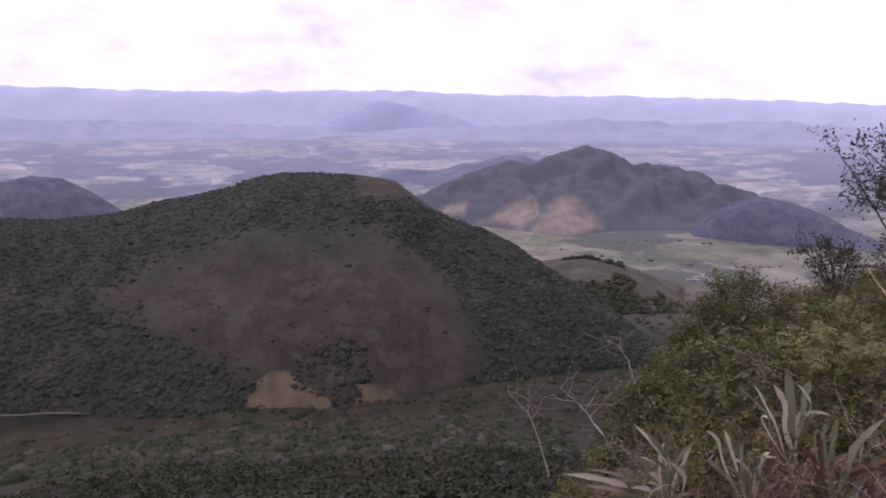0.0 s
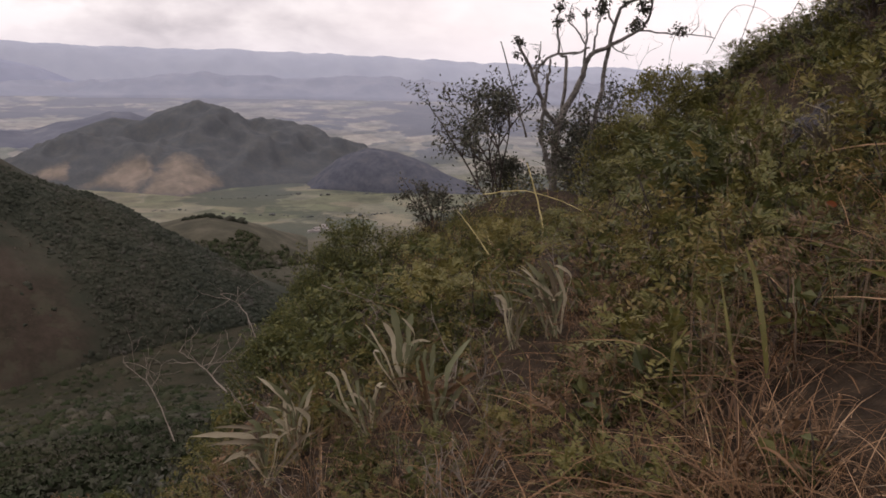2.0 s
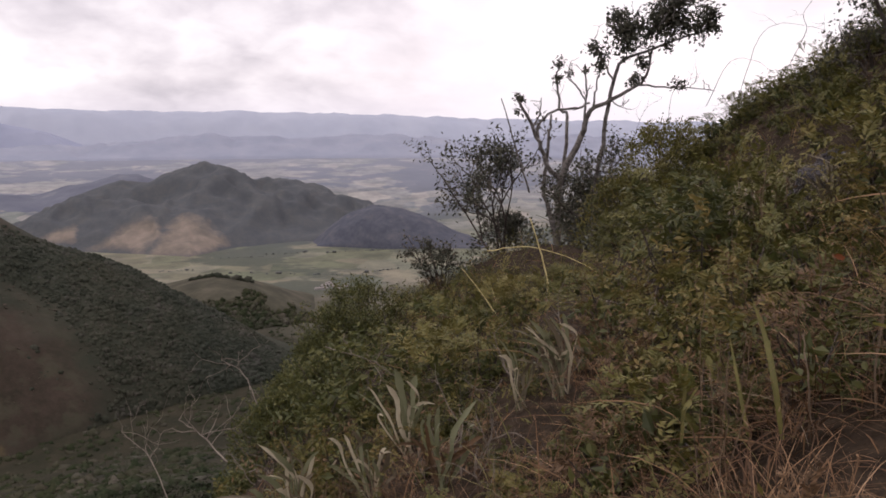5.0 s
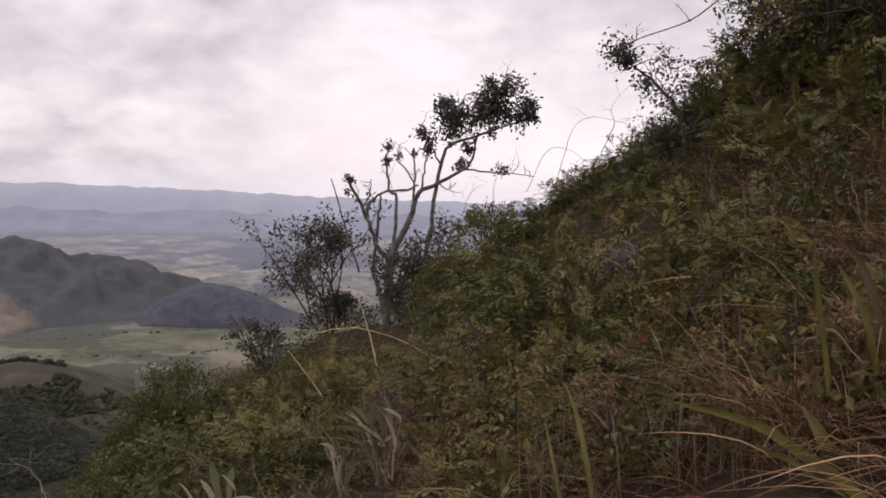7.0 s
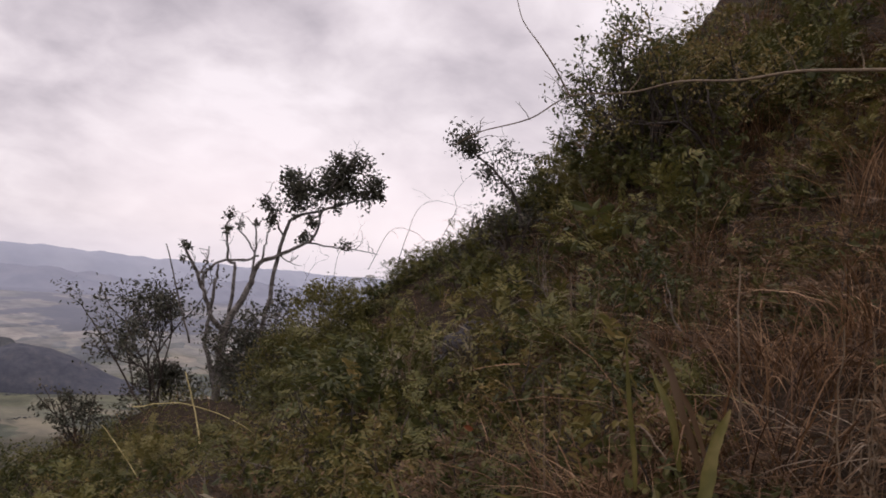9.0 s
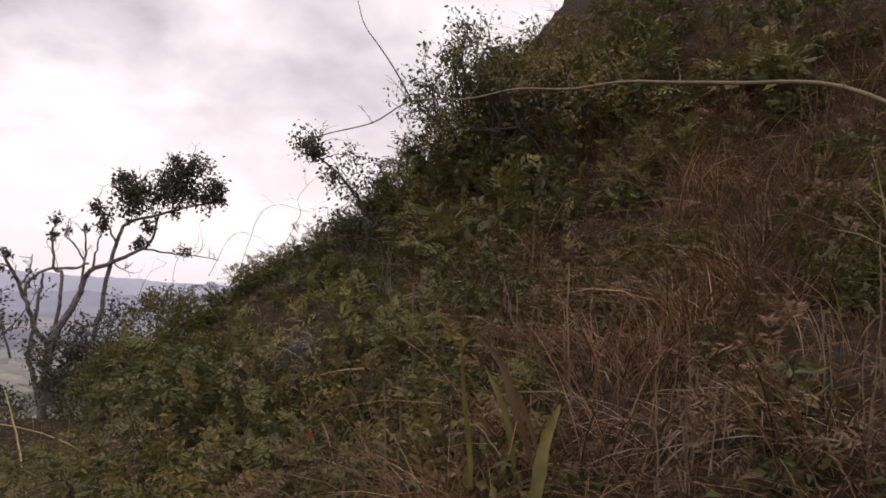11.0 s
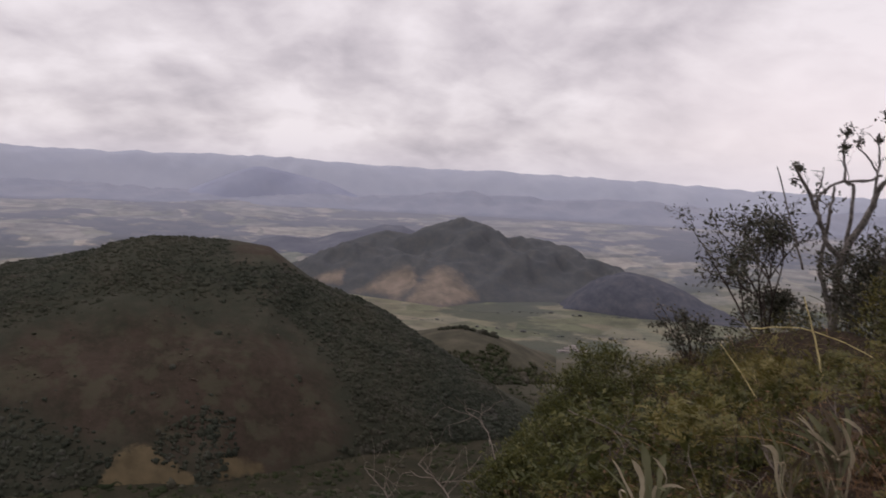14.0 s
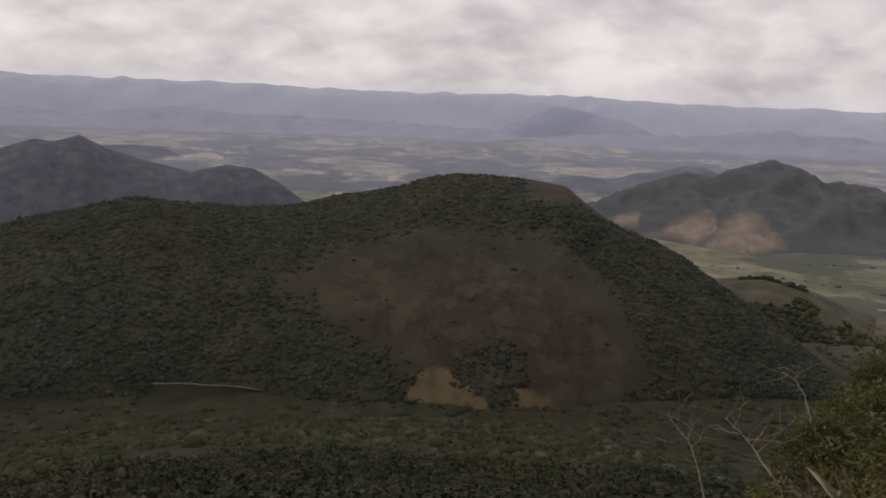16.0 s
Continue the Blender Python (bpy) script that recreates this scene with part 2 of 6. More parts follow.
M_VALLEY = material("valley_canopy", wooded((0.34, (0.015, 0.019, 0.011)), (0.44, (0.025, 0.032, 0.016)), (0.53, (0.035, 0.038, 0.023)), (0.61, (0.048, 0.047, 0.034)), (0.74, (0.086, 0.080, 0.067)), scale=0.03, fine=0.6), 0.95, 0.6, 0.6, spec=0.05)
M_LEAF = material("broad_leaves", speckled((0.12, (0.041, 0.044, 0.012)), (0.40, (0.077, 0.076, 0.019)), (0.60, (0.127, 0.108, 0.031)), (0.9, (0.201, 0.142, 0.051)), scale=1.3, amount=0.7, apart=0.5), 0.5, through_light=0.3, spec=0.25)
M_GLOSSLEAF = material("glossy_green_leaves", speckled((0.15, (0.036, 0.042, 0.014)), (0.45, (0.066, 0.071, 0.023)), (0.65, (0.103, 0.098, 0.030)), (0.92, (0.166, 0.131, 0.050)), scale=1.6, amount=0.6, apart=0.3), 0.45, through_light=0.25, spec=0.28)
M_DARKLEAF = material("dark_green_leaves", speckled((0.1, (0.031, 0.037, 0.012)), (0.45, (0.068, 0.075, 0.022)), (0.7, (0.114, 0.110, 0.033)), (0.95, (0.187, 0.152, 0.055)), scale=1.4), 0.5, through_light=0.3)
M_FEATHER = material("feathery_leaves", speckled((0.15, (0.038, 0.040, 0.010)), (0.40, (0.074, 0.073, 0.017)), (0.62, (0.120, 0.107, 0.027)), (0.9, (0.177, 0.139, 0.044)), scale=0.9, amount=0.75, apart=0.45), 0.6, through_light=0.22)
M_TREELEAF = material("dark_leathery_leaves", speckled((0.2, (0.032, 0.035, 0.024)), (0.6, (0.074, 0.072, 0.049)), (0.9, (0.149, 0.121, 0.088)), scale=1.5), 0.55, through_light=0.32)
M_BROWNLEAF = material("withered_brown_leaves", speckled((0.1, (0.039, 0.024, 0.013)), (0.4, (0.084, 0.051, 0.025)), (0.7, (0.140, 0.084, 0.044)), (0.95, (0.236, 0.149, 0.083)), scale=1.2, apart=0.4), 0.65, through_light=0.25)
M_DRYGRASS = material("dry_grass", speckled((0.1, (0.036, 0.018, 0.009)), (0.4, (0.082, 0.043, 0.020)), (0.65, (0.168, 0.092, 0.042)), (0.86, (0.277, 0.166, 0.087)), (0.97, (0.438, 0.290, 0.175)), scale=1.2, amount=0.35, apart=0.4), 0.7, through_light=0.25)
M_STRAW = material("pale_straw", speckled((0.1, (0.051, 0.035, 0.021)), (0.4, (0.102, 0.071, 0.044)), (0.65, (0.170, 0.124, 0.082)), (0.9, (0.299, 0.235, 0.167)), scale=2.0, amount=0.35, apart=0.2), 0.7, through_light=0.2)
M_GREENGRASS = material("green_grass", speckled((0.2, (0.056, 0.060, 0.016)), (0.5, (0.128, 0.124, 0.036)), (0.8, (0.224, 0.188, 0.076)), scale=1.2), 0.6, through_light=0.3)
M_STRAP = material("pale_strap_leaves", speckled((0.12, (0.24, 0.205, 0.13)), (0.4, (0.37, 0.32, 0.22)), (0.65, (0.48, 0.42, 0.30)), (0.9, (0.62, 0.55, 0.42)), scale=7.0, amount=0.6), 0.6, through_light=0.35)
M_ROSETTE = material("brown_grey_rosette_leaves", speckled((0.12, (0.07, 0.058, 0.036)), (0.45, (0.13, 0.107, 0.070)), (0.7, (0.20, 0.165, 0.112)), (0.92, (0.30, 0.25, 0.18)), scale=4.0, amount=0.4), 0.65, through_light=0.2)
M_GREENSTRAP = material("grey_green_strap_leaves", speckled((0.15, (0.10, 0.115, 0.06)), (0.5, (0.165, 0.172, 0.095)), (0.75, (0.24, 0.23, 0.14)), (0.92, (0.36, 0.32, 0.22)), scale=5.0, amount=0.5), 0.5, through_light=0.3)
M_BLADE = material("yellow_green_blade", drifting((0.3, (0.054, 0.051, 0.011)), (0.55, (0.098, 0.086, 0.021)), (0.75, (0.170, 0.129, 0.048)), scale=6.0), 0.55, through_light=0.12, spec=0.2)
M_FRESHBLADE = material("fresh_yellow_green_blade", drifting((0.3, (0.096, 0.093, 0.019)), (0.55, (0.147, 0.136, 0.032)), (0.75, (0.206, 0.167, 0.061)), scale=9.0), 0.5, through_light=0.2, spec=0.25)
M_BARK = material("pale_grey_bark", drifting((0.3, (0.07, 0.060, 0.052)), (0.5, (0.15, 0.132, 0.118)), (0.72, (0.28, 0.255, 0.235)), scale=9.0), 0.85, 0.5, 40.0)
M_DARKBARK = material("dark_bark", drifting((0.3, (0.03, 0.024, 0.02)), (0.6, (0.07, 0.055, 0.045)), scale=12.0), 0.9, 0.4, 50.0)
M_TWIG = material("dead_twigs", drifting((0.3, (0.09, 0.072, 0.056)), (0.6, (0.20, 0.165, 0.135)), scale=8.0), 0.85, 0.3, 60.0)
M_CANE = material("dry_cane", drifting((0.3, (0.075, 0.053, 0.032)), (0.6, (0.165, 0.118, 0.072)), scale=10.0), 0.6)
M_STALK = material("yellow_stalk", drifting((0.3, (0.25, 0.20, 0.07)), (0.6, (0.42, 0.35, 0.16)), scale=10.0), 0.6)
M_ROAD = material("pale_dirt_road", drifting((0.3, (0.045, 0.040, 0.032)), (0.7, (0.069, 0.060, 0.050)), scale=0.2), 0.95)
M_WALL = material("pale_farm_walls", drifting((0.3, (0.26, 0.25, 0.24)), (0.7, (0.40, 0.38, 0.36)), scale=0.3), 0.8)
M_ROOF = material("grey_farm_roofs", drifting((0.3, (0.16, 0.14, 0.13)), (0.7, (0.28, 0.25, 0.23)), scale=0.3), 0.8)
M_ROCK = material("grey_rock", drifting((0.3, (0.035, 0.031, 0.033)), (0.6, (0.068, 0.060, 0.064)), scale=4.0), 0.9, 0.6, 15.0)
M_RED = material("reddened_leaf", drifting((0.3, (0.13, 0.04, 0.015)), (0.7, (0.22, 0.075, 0.03)), scale=20.0), 0.5, through_light=0.3)


# ---- mesh helpers ----
RNG = np.random.default_rng(7)


def mesh_of(name, verts, faces, mat, smooth=False):
    """A mesh from arrays; all faces have as many corners as faces has columns."""
    verts, faces = np.asarray(verts, np.float32), np.asarray(faces, np.int32)
    me = bpy.data.meshes.new(name)
    me.vertices.add(len(verts))
    me.vertices.foreach_set("co", verts.ravel())
    k = faces.shape[1]
    me.loops.add(faces.size)
    me.loops.foreach_set("vertex_index", faces.ravel())
    me.polygons.add(len(faces))
    me.polygons.foreach_set("loop_start", np.arange(0, faces.size, k, dtype=np.int32))
    me.polygons.foreach_set("use_smooth", np.full(len(faces), smooth))
    me.update(calc_edges=True)
    me.materials.append(mat)
    return me


def joined(pieces):
    """One (verts, faces) out of many."""
    verts, faces, base = [], [], 0
    for v, f in pieces:
        verts.append(v)
        faces.append(np.asarray(f) + base)
        base += len(v)
    return np.concatenate(verts), np.concatenate(faces)


def part(name, data, mat, parent, label="", smooth=False):
    ob = new(name, mesh_of(name, *data, mat, smooth))
    ob.parent = parent
    if label:
        tagged(ob, label)
    return ob


def bearing(az, d, z):
    """The place d metres off along the bearing az (degrees to the right of the first view), at height z."""
    return Vector((d * math.sin(radians(az)), d * math.cos(radians(az)), z))


def fractal(x, y, scale, octaves=4, seed=0.0):
    """Smooth value noise on arrays, about -1 to 1."""
    total, size, gain = np.zeros_like(x), scale, 1.0
    for o in range(octaves):
        u, v = x / size + seed * 7.3 + o * 17.1, y / size - seed * 3.1 + o * 5.7
        iu, iv = np.floor(u), np.floor(v)
        fu, fv = u - iu, v - iv
        fu, fv = fu * fu * (3 - 2 * fu), fv * fv * (3 - 2 * fv)

        def lattice(a, b):
            s = np.sin(a * 127.1 + b * 311.7 + seed) * 43758.5453
            return (s - np.floor(s)) * 2 - 1

        a = lattice(iu, iv) * (1 - fu) + lattice(iu + 1, iv) * fu
        b = lattice(iu, iv + 1) * (1 - fu) + lattice(iu + 1, iv + 1) * fu
        total += gain * (a * (1 - fv) + b * fv)
        size, gain = size * 0.5, gain * 0.5
    return total / 1.9


def tube(path, radii, sides=6):
    """A tapered tube along points, with closed ends."""
    path = np.asarray(path, float)
    radii = np.broadcast_to(np.asarray(radii, float), (len(path),))
    along = np.gradient(path, axis=0)
    along /= np.linalg.norm(along, axis=1)[:, None] + 1e-9
    ref = np.array([0.31, 0.2, 0.93]) if abs(along[0][2]) < 0.8 else np.array([0.9, 0.4, 0.1])
    side = np.cross(along, ref)
    side /= np.linalg.norm(side, axis=1)[:, None] + 1e-9
    other = np.cross(along, side)
    ang = np.linspace(0, 2 * np.pi, sides, endpoint=False)
    ring = np.cos(ang)[None, :, None] * side[:, None, :] + np.sin(ang)[None, :, None] * other[:, None, :]
    verts = (path[:, None, :] + ring * radii[:, None, None]).reshape(-1, 3)
    faces = []
    for i in range(len(path) - 1):
        for j in range(sides):
            k = (j + 1) % sides
            faces.append((i * sides + j, i * sides + k, (i + 1) * sides + k, (i + 1) * sides + j))
    return verts, np.array(faces)


def smoothed(points, n=4, wobble=0.0):
    """Catmull-Rom through the points, with a little irregularity."""
    p = np.asarray(points, float)
    p = np.concatenate([[2 * p[0] - p[1]], p, [2 * p[-1] - p[-2]]])
    out = []
    for i in range(1, len(p) - 2):
        for t in np.linspace(0, 1, n, endpoint=False):
            out.append(0.5 * (2 * p[i] + (p[i + 1] - p[i - 1]) * t + (2 * p[i - 1] - 5 * p[i] + 4 * p[i + 1] - p[i + 2]) * t * t
                              + (3 * p[i] - p[i - 1] - 3 * p[i + 1] + p[i + 2]) * t ** 3))
    out.append(p[-2])
    out = np.array(out)
    if wobble:
        out[1:-1] += RNG.normal(0, wobble, out[1:-1].shape)
    return out


def unit(v):
    return v / (np.linalg.norm(v, axis=-1, keepdims=True) + 1e-9)


def leaves(centres, size, width=0.45, out=None, droop=0.2, spread=1.0, full=False):
    """Folded pointed leaves, two triangles each, or two rounded halves each."""
    n = len(centres)
    d = RNG.normal(0, spread, (n, 3))
    if out is not None:
        d = d + out
    d[:, 2] -= droop
    d = unit(d)
    s = unit(np.cross(d, RNG.normal(0, 1, (n, 3))))
    up_way = np.cross(s, d)
    ln = (size * RNG.uniform(0.6, 1.35, n))[:, None]
    a = centres
    tip = centres + d * ln
    mid = centres + d * ln * 0.45
    left = mid + s * ln * width * 0.5 + up_way * ln * 0.08
    right = mid - s * ln * width * 0.5 + up_way * ln * 0.08
    if full:
        low, high = centres + d * ln * 0.22, centres + d * ln * 0.62
        rim = [low + s * ln * width * 0.4 + up_way * ln * 0.05, high + s * ln * width * 0.48 + up_way * ln * 0.07,
               high - s * ln * width * 0.48 + up_way * ln * 0.07, low - s * ln * width * 0.4 + up_way * ln * 0.05]
        verts = np.stack([a, rim[0], rim[1], tip, rim[2], rim[3]], 1).reshape(-1, 3)
        base = np.arange(n)[:, None] * 6
        return verts, np.concatenate([base + [0, 3, 2, 1], base + [0, 5, 4, 3]])
    verts = np.stack([a, left, tip, right], 1).reshape(-1, 3)
    base = np.arange(n)[:, None] * 4
    faces = np.concatenate([base + [0, 2, 1], base + [0, 3, 2]])
    return verts, faces


def blades(roots, heading, length, width, bend, segments=4, lean=0.35):
    """Grass or strap leaves that rise and arch over; quads in a strip, narrowing to a tip."""
    n = len(roots)
    t = np.linspace(0, 1, segments + 1)
    hx, hy = np.cos(heading), np.sin(heading)
    flat_way = np.stack([hx, hy, np.zeros(n)], 1)
    side = np.stack([-hy, hx, np.zeros(n)], 1)
    horiz = (lean * t[None, :] + bend[:, None] * t[None, :] ** 2.2) * length[:, None]
    rise = (t[None, :] - 0.62 * bend[:, None] * t[None, :] ** 2.4) * length[:, None]
    mid = roots[:, None, :] + flat_way[:, None, :] * horiz[..., None]
    mid[..., 2] += rise
    twist = RNG.normal(0, 0.5, n)[:, None] * t[None, :]
    side = side[:, None, :] * np.cos(twist)[..., None] + np.array([0, 0, 1.0]) * np.sin(twist)[..., None]
    half = width[:, None] * 0.5 * np.maximum(0.06, np.minimum(1.0, 0.55 + 1.6 * t) * (1 - t ** 3.5))[None, :]
    a = mid + side * half[..., None]
    b = mid - side * half[..., None]
    verts = np.stack([a, b], 2).reshape(-1, 3)
    m = 2 * (segments + 1)
    cell = np.array([[2 * i, 2 * i + 1, 2 * i + 3, 2 * i + 2] for i in range(segments)])
    faces = (np.arange(n)[:, None, None] * m + cell[None]).reshape(-1, 4)
    return verts, faces


# ---- the lie of the land (the eye stands at height 0, bearings in degrees) ----
def knots(x, pairs):
    return np.interp(x, [p[0] for p in pairs], [p[1] for p in pairs])


EDGE = [(-180, 30), (-60, 6), (-20, 5), (0, 5.2), (7, 5.6), (12, 8), (17, 13.5), (22, 16.2), (30, 15.5), (34, 13.8), (36.5, 12.3), (38.2, 12.6), (41, 13.5), (43, 14.4), (46, 15), (50, 14.6), (56, 14.4), (60, 15.5), (66, 20), (80, 60), (110, 400), (160, 400), (180, 30)]
FALL = [(1, -33), (60, -29.8), (150, -27.8), (300, -25.4), (500, -23.4), (700, -22.2), (860, -21.5), (930, -19.6)]


def near_slope(x, y):
    rise = np.where(x < 13, 0.03 * np.maximum(x - 5, 0) ** 2, 0.03 * 64 + 0.48 * (x - 13))
    return -2.3 - 0.3 * np.clip((np.hypot(x, y) - 6) / 6, 0, 1) + 0.41 * np.clip(x, -60, 900) - 0.243 * np.clip(y, -60, 60) + rise


def land(x, y):
    d = np.hypot(x, y)
    az = np.degrees(np.arctan2(x, y))
    past = np.maximum(d - knots(az, EDGE), 0)
    near = near_slope(x, y) - 0.9 * past + 0.20 * np.clip((d - 3) / 3, 0.4, 1) * fractal(x, y, 2.9, 3, 1.0)
    near += 0.75 * np.exp(-(d / 1.3) ** 2)
    valley = np.where(d < 930, d * np.tan(np.radians(knots(d, FALL))) - 7 * np.exp(-d / 18), -331.0)
    valley += np.clip((d - 40) / 200, 0, 1) * np.clip((1500 - d) / 500, 0, 1) * 7 * fractal(x, y, 120.0, 4, 2.0)
    plain_el = -8.2 * np.exp(-(d - 2300) / 2200 * math.log(8.2 / 1.75))
    plain = np.where(d < 2300, -331.0, d * np.tan(np.radians(plain_el)))
    plain += np.clip((d - 2300) / 600, 0, 1) * 14 * np.maximum(fractal(x, y, 330.0, 4, 3.0) - 0.12, 0) * 2
    return np.maximum(near, np.where(d < 930, valley, np.where(d < 1500, valley, plain)))


def land_at(x, y):
    return float(land(np.array([x], float), np.array([y], float))[0])


def grid_faces(rows, cols, wrap=False):
    i, j = np.meshgrid(np.arange(rows - 1), np.arange(cols if wrap else cols - 1), indexing="ij")
    k = (j + 1) % cols
    return np.stack([i * cols + j, i * cols + k, (i + 1) * cols + k, (i + 1) * cols + j], -1).reshape(-1, 4)


def build_ground():
    az = np.concatenate([np.arange(-46, 92, 0.75), np.arange(92, 314, 4.0)])
    d = np.concatenate([np.linspace(0.02, 24, 90), np.geomspace(24.5, 1400, 100), np.linspace(1415, 4900, 70)])
    dd, aa = np.meshgrid(d, np.radians(az), indexing="ij")
    x, y = dd * np.sin(aa), dd * np.cos(aa)
    verts = np.stack([x, y, land(x, y)], -1).reshape(-1, 3)
    faces = grid_faces(len(d), len(az), True)[:, ::-1]
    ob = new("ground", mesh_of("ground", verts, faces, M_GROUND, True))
    return tagged(ob, "hillside falling to a wooded valley and a patchwork plain", "ground", kind="structure")


ground = build_ground()


def build_hill(name, label, crest, foot, crest_d, foot_d, mat, rough, power=0.8, step=0.25, rows=60, masks=None, seed=5.0, gully=1.0, crest_rough=0.0, kind="structure"):
    """A hill between two bearings: crest and foot are slopes of sight by bearing, crest_d and foot_d their distances."""
    az = np.arange(crest[0][0], crest[-1][0] + step * 0.5, step)
    s = np.concatenate([np.linspace(-0.06, 1, rows), np.linspace(1.03, 2.0, rows // 3)])
    ss, aa = np.meshgrid(s, az, indexing="ij")
    dc, df = knots(aa, crest_d), knots(aa, foot_d)
    zc, zf = dc * np.tan(np.radians(knots(aa, crest))), df * np.tan(np.radians(knots(aa, foot)))
    front = np.clip(ss, 0, 1)
    d = df + (dc - df) * ss
    rise = np.where(ss <= 1, np.sin(front * np.pi / 2) ** power, 1 - 0.9 * np.maximum(ss - 1, 0) ** 1.4)
    x, y = d * np.sin(np.radians(aa)), d * np.cos(np.radians(aa))
    body = np.sin(np.clip(front, 0, 1) * np.pi)
    z = zf + (zc - zf) * rise + np.minimum(ss, 0) * 400
    z += rough * (0.12 + body) * fractal(x, y, 170.0, 5, seed)
    z += gully * rough * body * (0.5 - 2.0 * np.abs(fractal(x + 60 * fractal(x, y, 130.0, 2, seed + 6), y * 0.8, 210.0, 4, seed + 1)))
    z += 0.16 * gully * rough * body * (0.5 - 2.0 * np.abs(fractal(x * 1.2, y * 0.7, 70.0, 3, seed + 4)))
    z += crest_rough * np.clip(ss, 0, 1) * fractal(x, y, 90.0, 4, seed + 8)
    z += 0.06 * rough * fractal(x, y, 22.0, 2, seed + 2)
    verts = np.stack([x, y, z], -1)
    me = mesh_of(name, verts.reshape(-1, 3), grid_faces(len(s), len(az))[:, ::-1], mat, True)
    for key, rule in (masks or {}).items():
        e = np.degrees(np.arctan2(z, d))
        layer = me.attributes.new(key, "FLOAT", "POINT")
        layer.data.foreach_set("value", rule(aa, e).astype(np.float32).ravel())
    return tagged(new(name, me), label, name.split("_")[-1], kind=kind), (az, s, verts)


def inside(aa, e, corners, soft):
    """About 1 inside a polygon on (bearing, slope of sight), falling to 0 outside; 0.5 on its rim."""
    p = np.array(corners)
    hit = np.zeros(aa.shape, bool)
    dist = np.full(aa.shape, 1e9)
    for (x0, y0), (x1, y1) in zip(p, np.roll(p, -1, 0)):
        cross = ((y0 > e) != (y1 > e)) & (aa < (x1 - x0) * (e - y0) / (y1 - y0 + 1e-12) + x0)
        hit ^= cross
        t = np.clip(((aa - x0) * (x1 - x0) + (e - y0) * (y1 - y0)) / ((x1 - x0) ** 2 + (y1 - y0) ** 2), 0, 1)
        dist = np.minimum(dist, np.hypot(aa - x0 - t * (x1 - x0), e - y0 - t * (y1 - y0)))
    return 0.5 + np.clip(np.where(hit, dist, -dist) / soft, -0.5, 0.5)


SCRUB = [(-23.0, -12.2), (-18.0, -9.2), (-13.0, -8.6), (-6.0, -8.9), (-1.5, -10.2), (1.4, -13.0), (3.6, -17.6), (-0.8, -20.6), (-7.3, -20.4), (-14.0, -18.0), (-20.0, -15.2)]
BARE = [(-22.5, -12.2), (-17.5, -10.2), (-9.6, -10.0), (-2.5, -11.0), (0.8, -13.3), (3.0, -17.4), (-0.8, -20.2), (-7.3, -20.0), (-14.0, -17.6), (-19.5, -14.8)]
SUMMIT = [(-6.2, -4.4), (-3.0, -4.9), (-0.6, -7.1), (-2.8, -6.3), (-5.6, -6.0)]
PASTURE_A = [(-14.6, -21.2), (-12.9, -18.5), (-11.3, -17.9), (-9.9, -18.8), (-7.9, -20.3), (-8.6, -21.4)]
PASTURE_B = [(-6.6, -20.6), (-6.2, -18.7), (-3.3, -19.5), (-3.0, -20.2)]


def bare_rule(aa, e):
    return np.maximum(inside(aa, e, BARE, 4.5), inside(aa, e, SUMMIT, 1.4))


def pasture_rule(aa, e):
    return np.maximum(inside(aa, e, PASTURE_A, 0.7), inside(aa, e, PASTURE_B, 0.7))


HILL_CREST = [(-48, -9.5), (-40.3, -8.3), (-38.4, -7.8), (-35.4, -7.3), (-32.7, -6.6), (-30.2, -6.95), (-25.6, -7.3), (-21.7, -7.05), (-19.4, -6.4), (-16.9, -6.0), (-14.4, -5.5),
              (-13.2, -5.0), (-11, -4.6), (-8.7, -4.6), (-5.6, -4.75), (-3.3, -5.1), (-1.7, -6.3), (-0.1, -7.4), (2.7, -8.4), (4.7, -9.2), (7.1, -10.8), (8.7, -11.7), (11.1, -13.1), (13.9, -15.0), (16.5, -16.5)]
wooded_hill, HILL = build_hill("wooded_hill", "dark forested hill with a bare brown flank and dry pastures", HILL_CREST,
                               [(-48, -18), (-40, -18.3), (-30, -19.2), (-18, -20.8), (-7, -21.0), (1, -19.6), (9, -18.0), (16.5, -17.0)],
                               [(-48, 1300), (-20, 1330), (-8, 1350), (4, 1260), (16.5, 1130)], [(-48, 960), (-30, 935), (-18, 890), (-7, 880), (1, 930), (9, 1010), (16.5, 1080)],
                               M_HILL, 13.0, masks={"bare": bare_rule, "pasture": pasture_rule})
M_CREST = [(-4, -7.0), (-1.5, -6.1), (0.7, -5.1), (2.6, -4.3), (4.6, -3.62), (6.3, -3.87), (7.8, -3.38), (9.2, -2.95), (9.8, -2.77), (10.5, -2.95), (11.5, -3.25), (13.4, -3.92), (15.9, -4.33), (17.8, -4.9), (19.6, -5.4), (21.0, -5.7),
           (23.1, -6.4), (24.8, -7.3), (27, -8.0)]
TAN_A = [(2.4, -8.0), (4.6, -6.6), (6.0, -6.1), (6.6, -6.4), (6.9, -7.2), (5.6, -8.4)]
TAN_B = [(6.2, -8.6), (7.0, -7.2), (8.1, -6.1), (9.2, -6.2), (10.2, -7.0), (11.2, -8.2), (8.6, -8.9)]
TAN_C = [(-0.5, -7.4), (0.6, -6.6), (1.8, -6.5), (1.6, -7.4)]
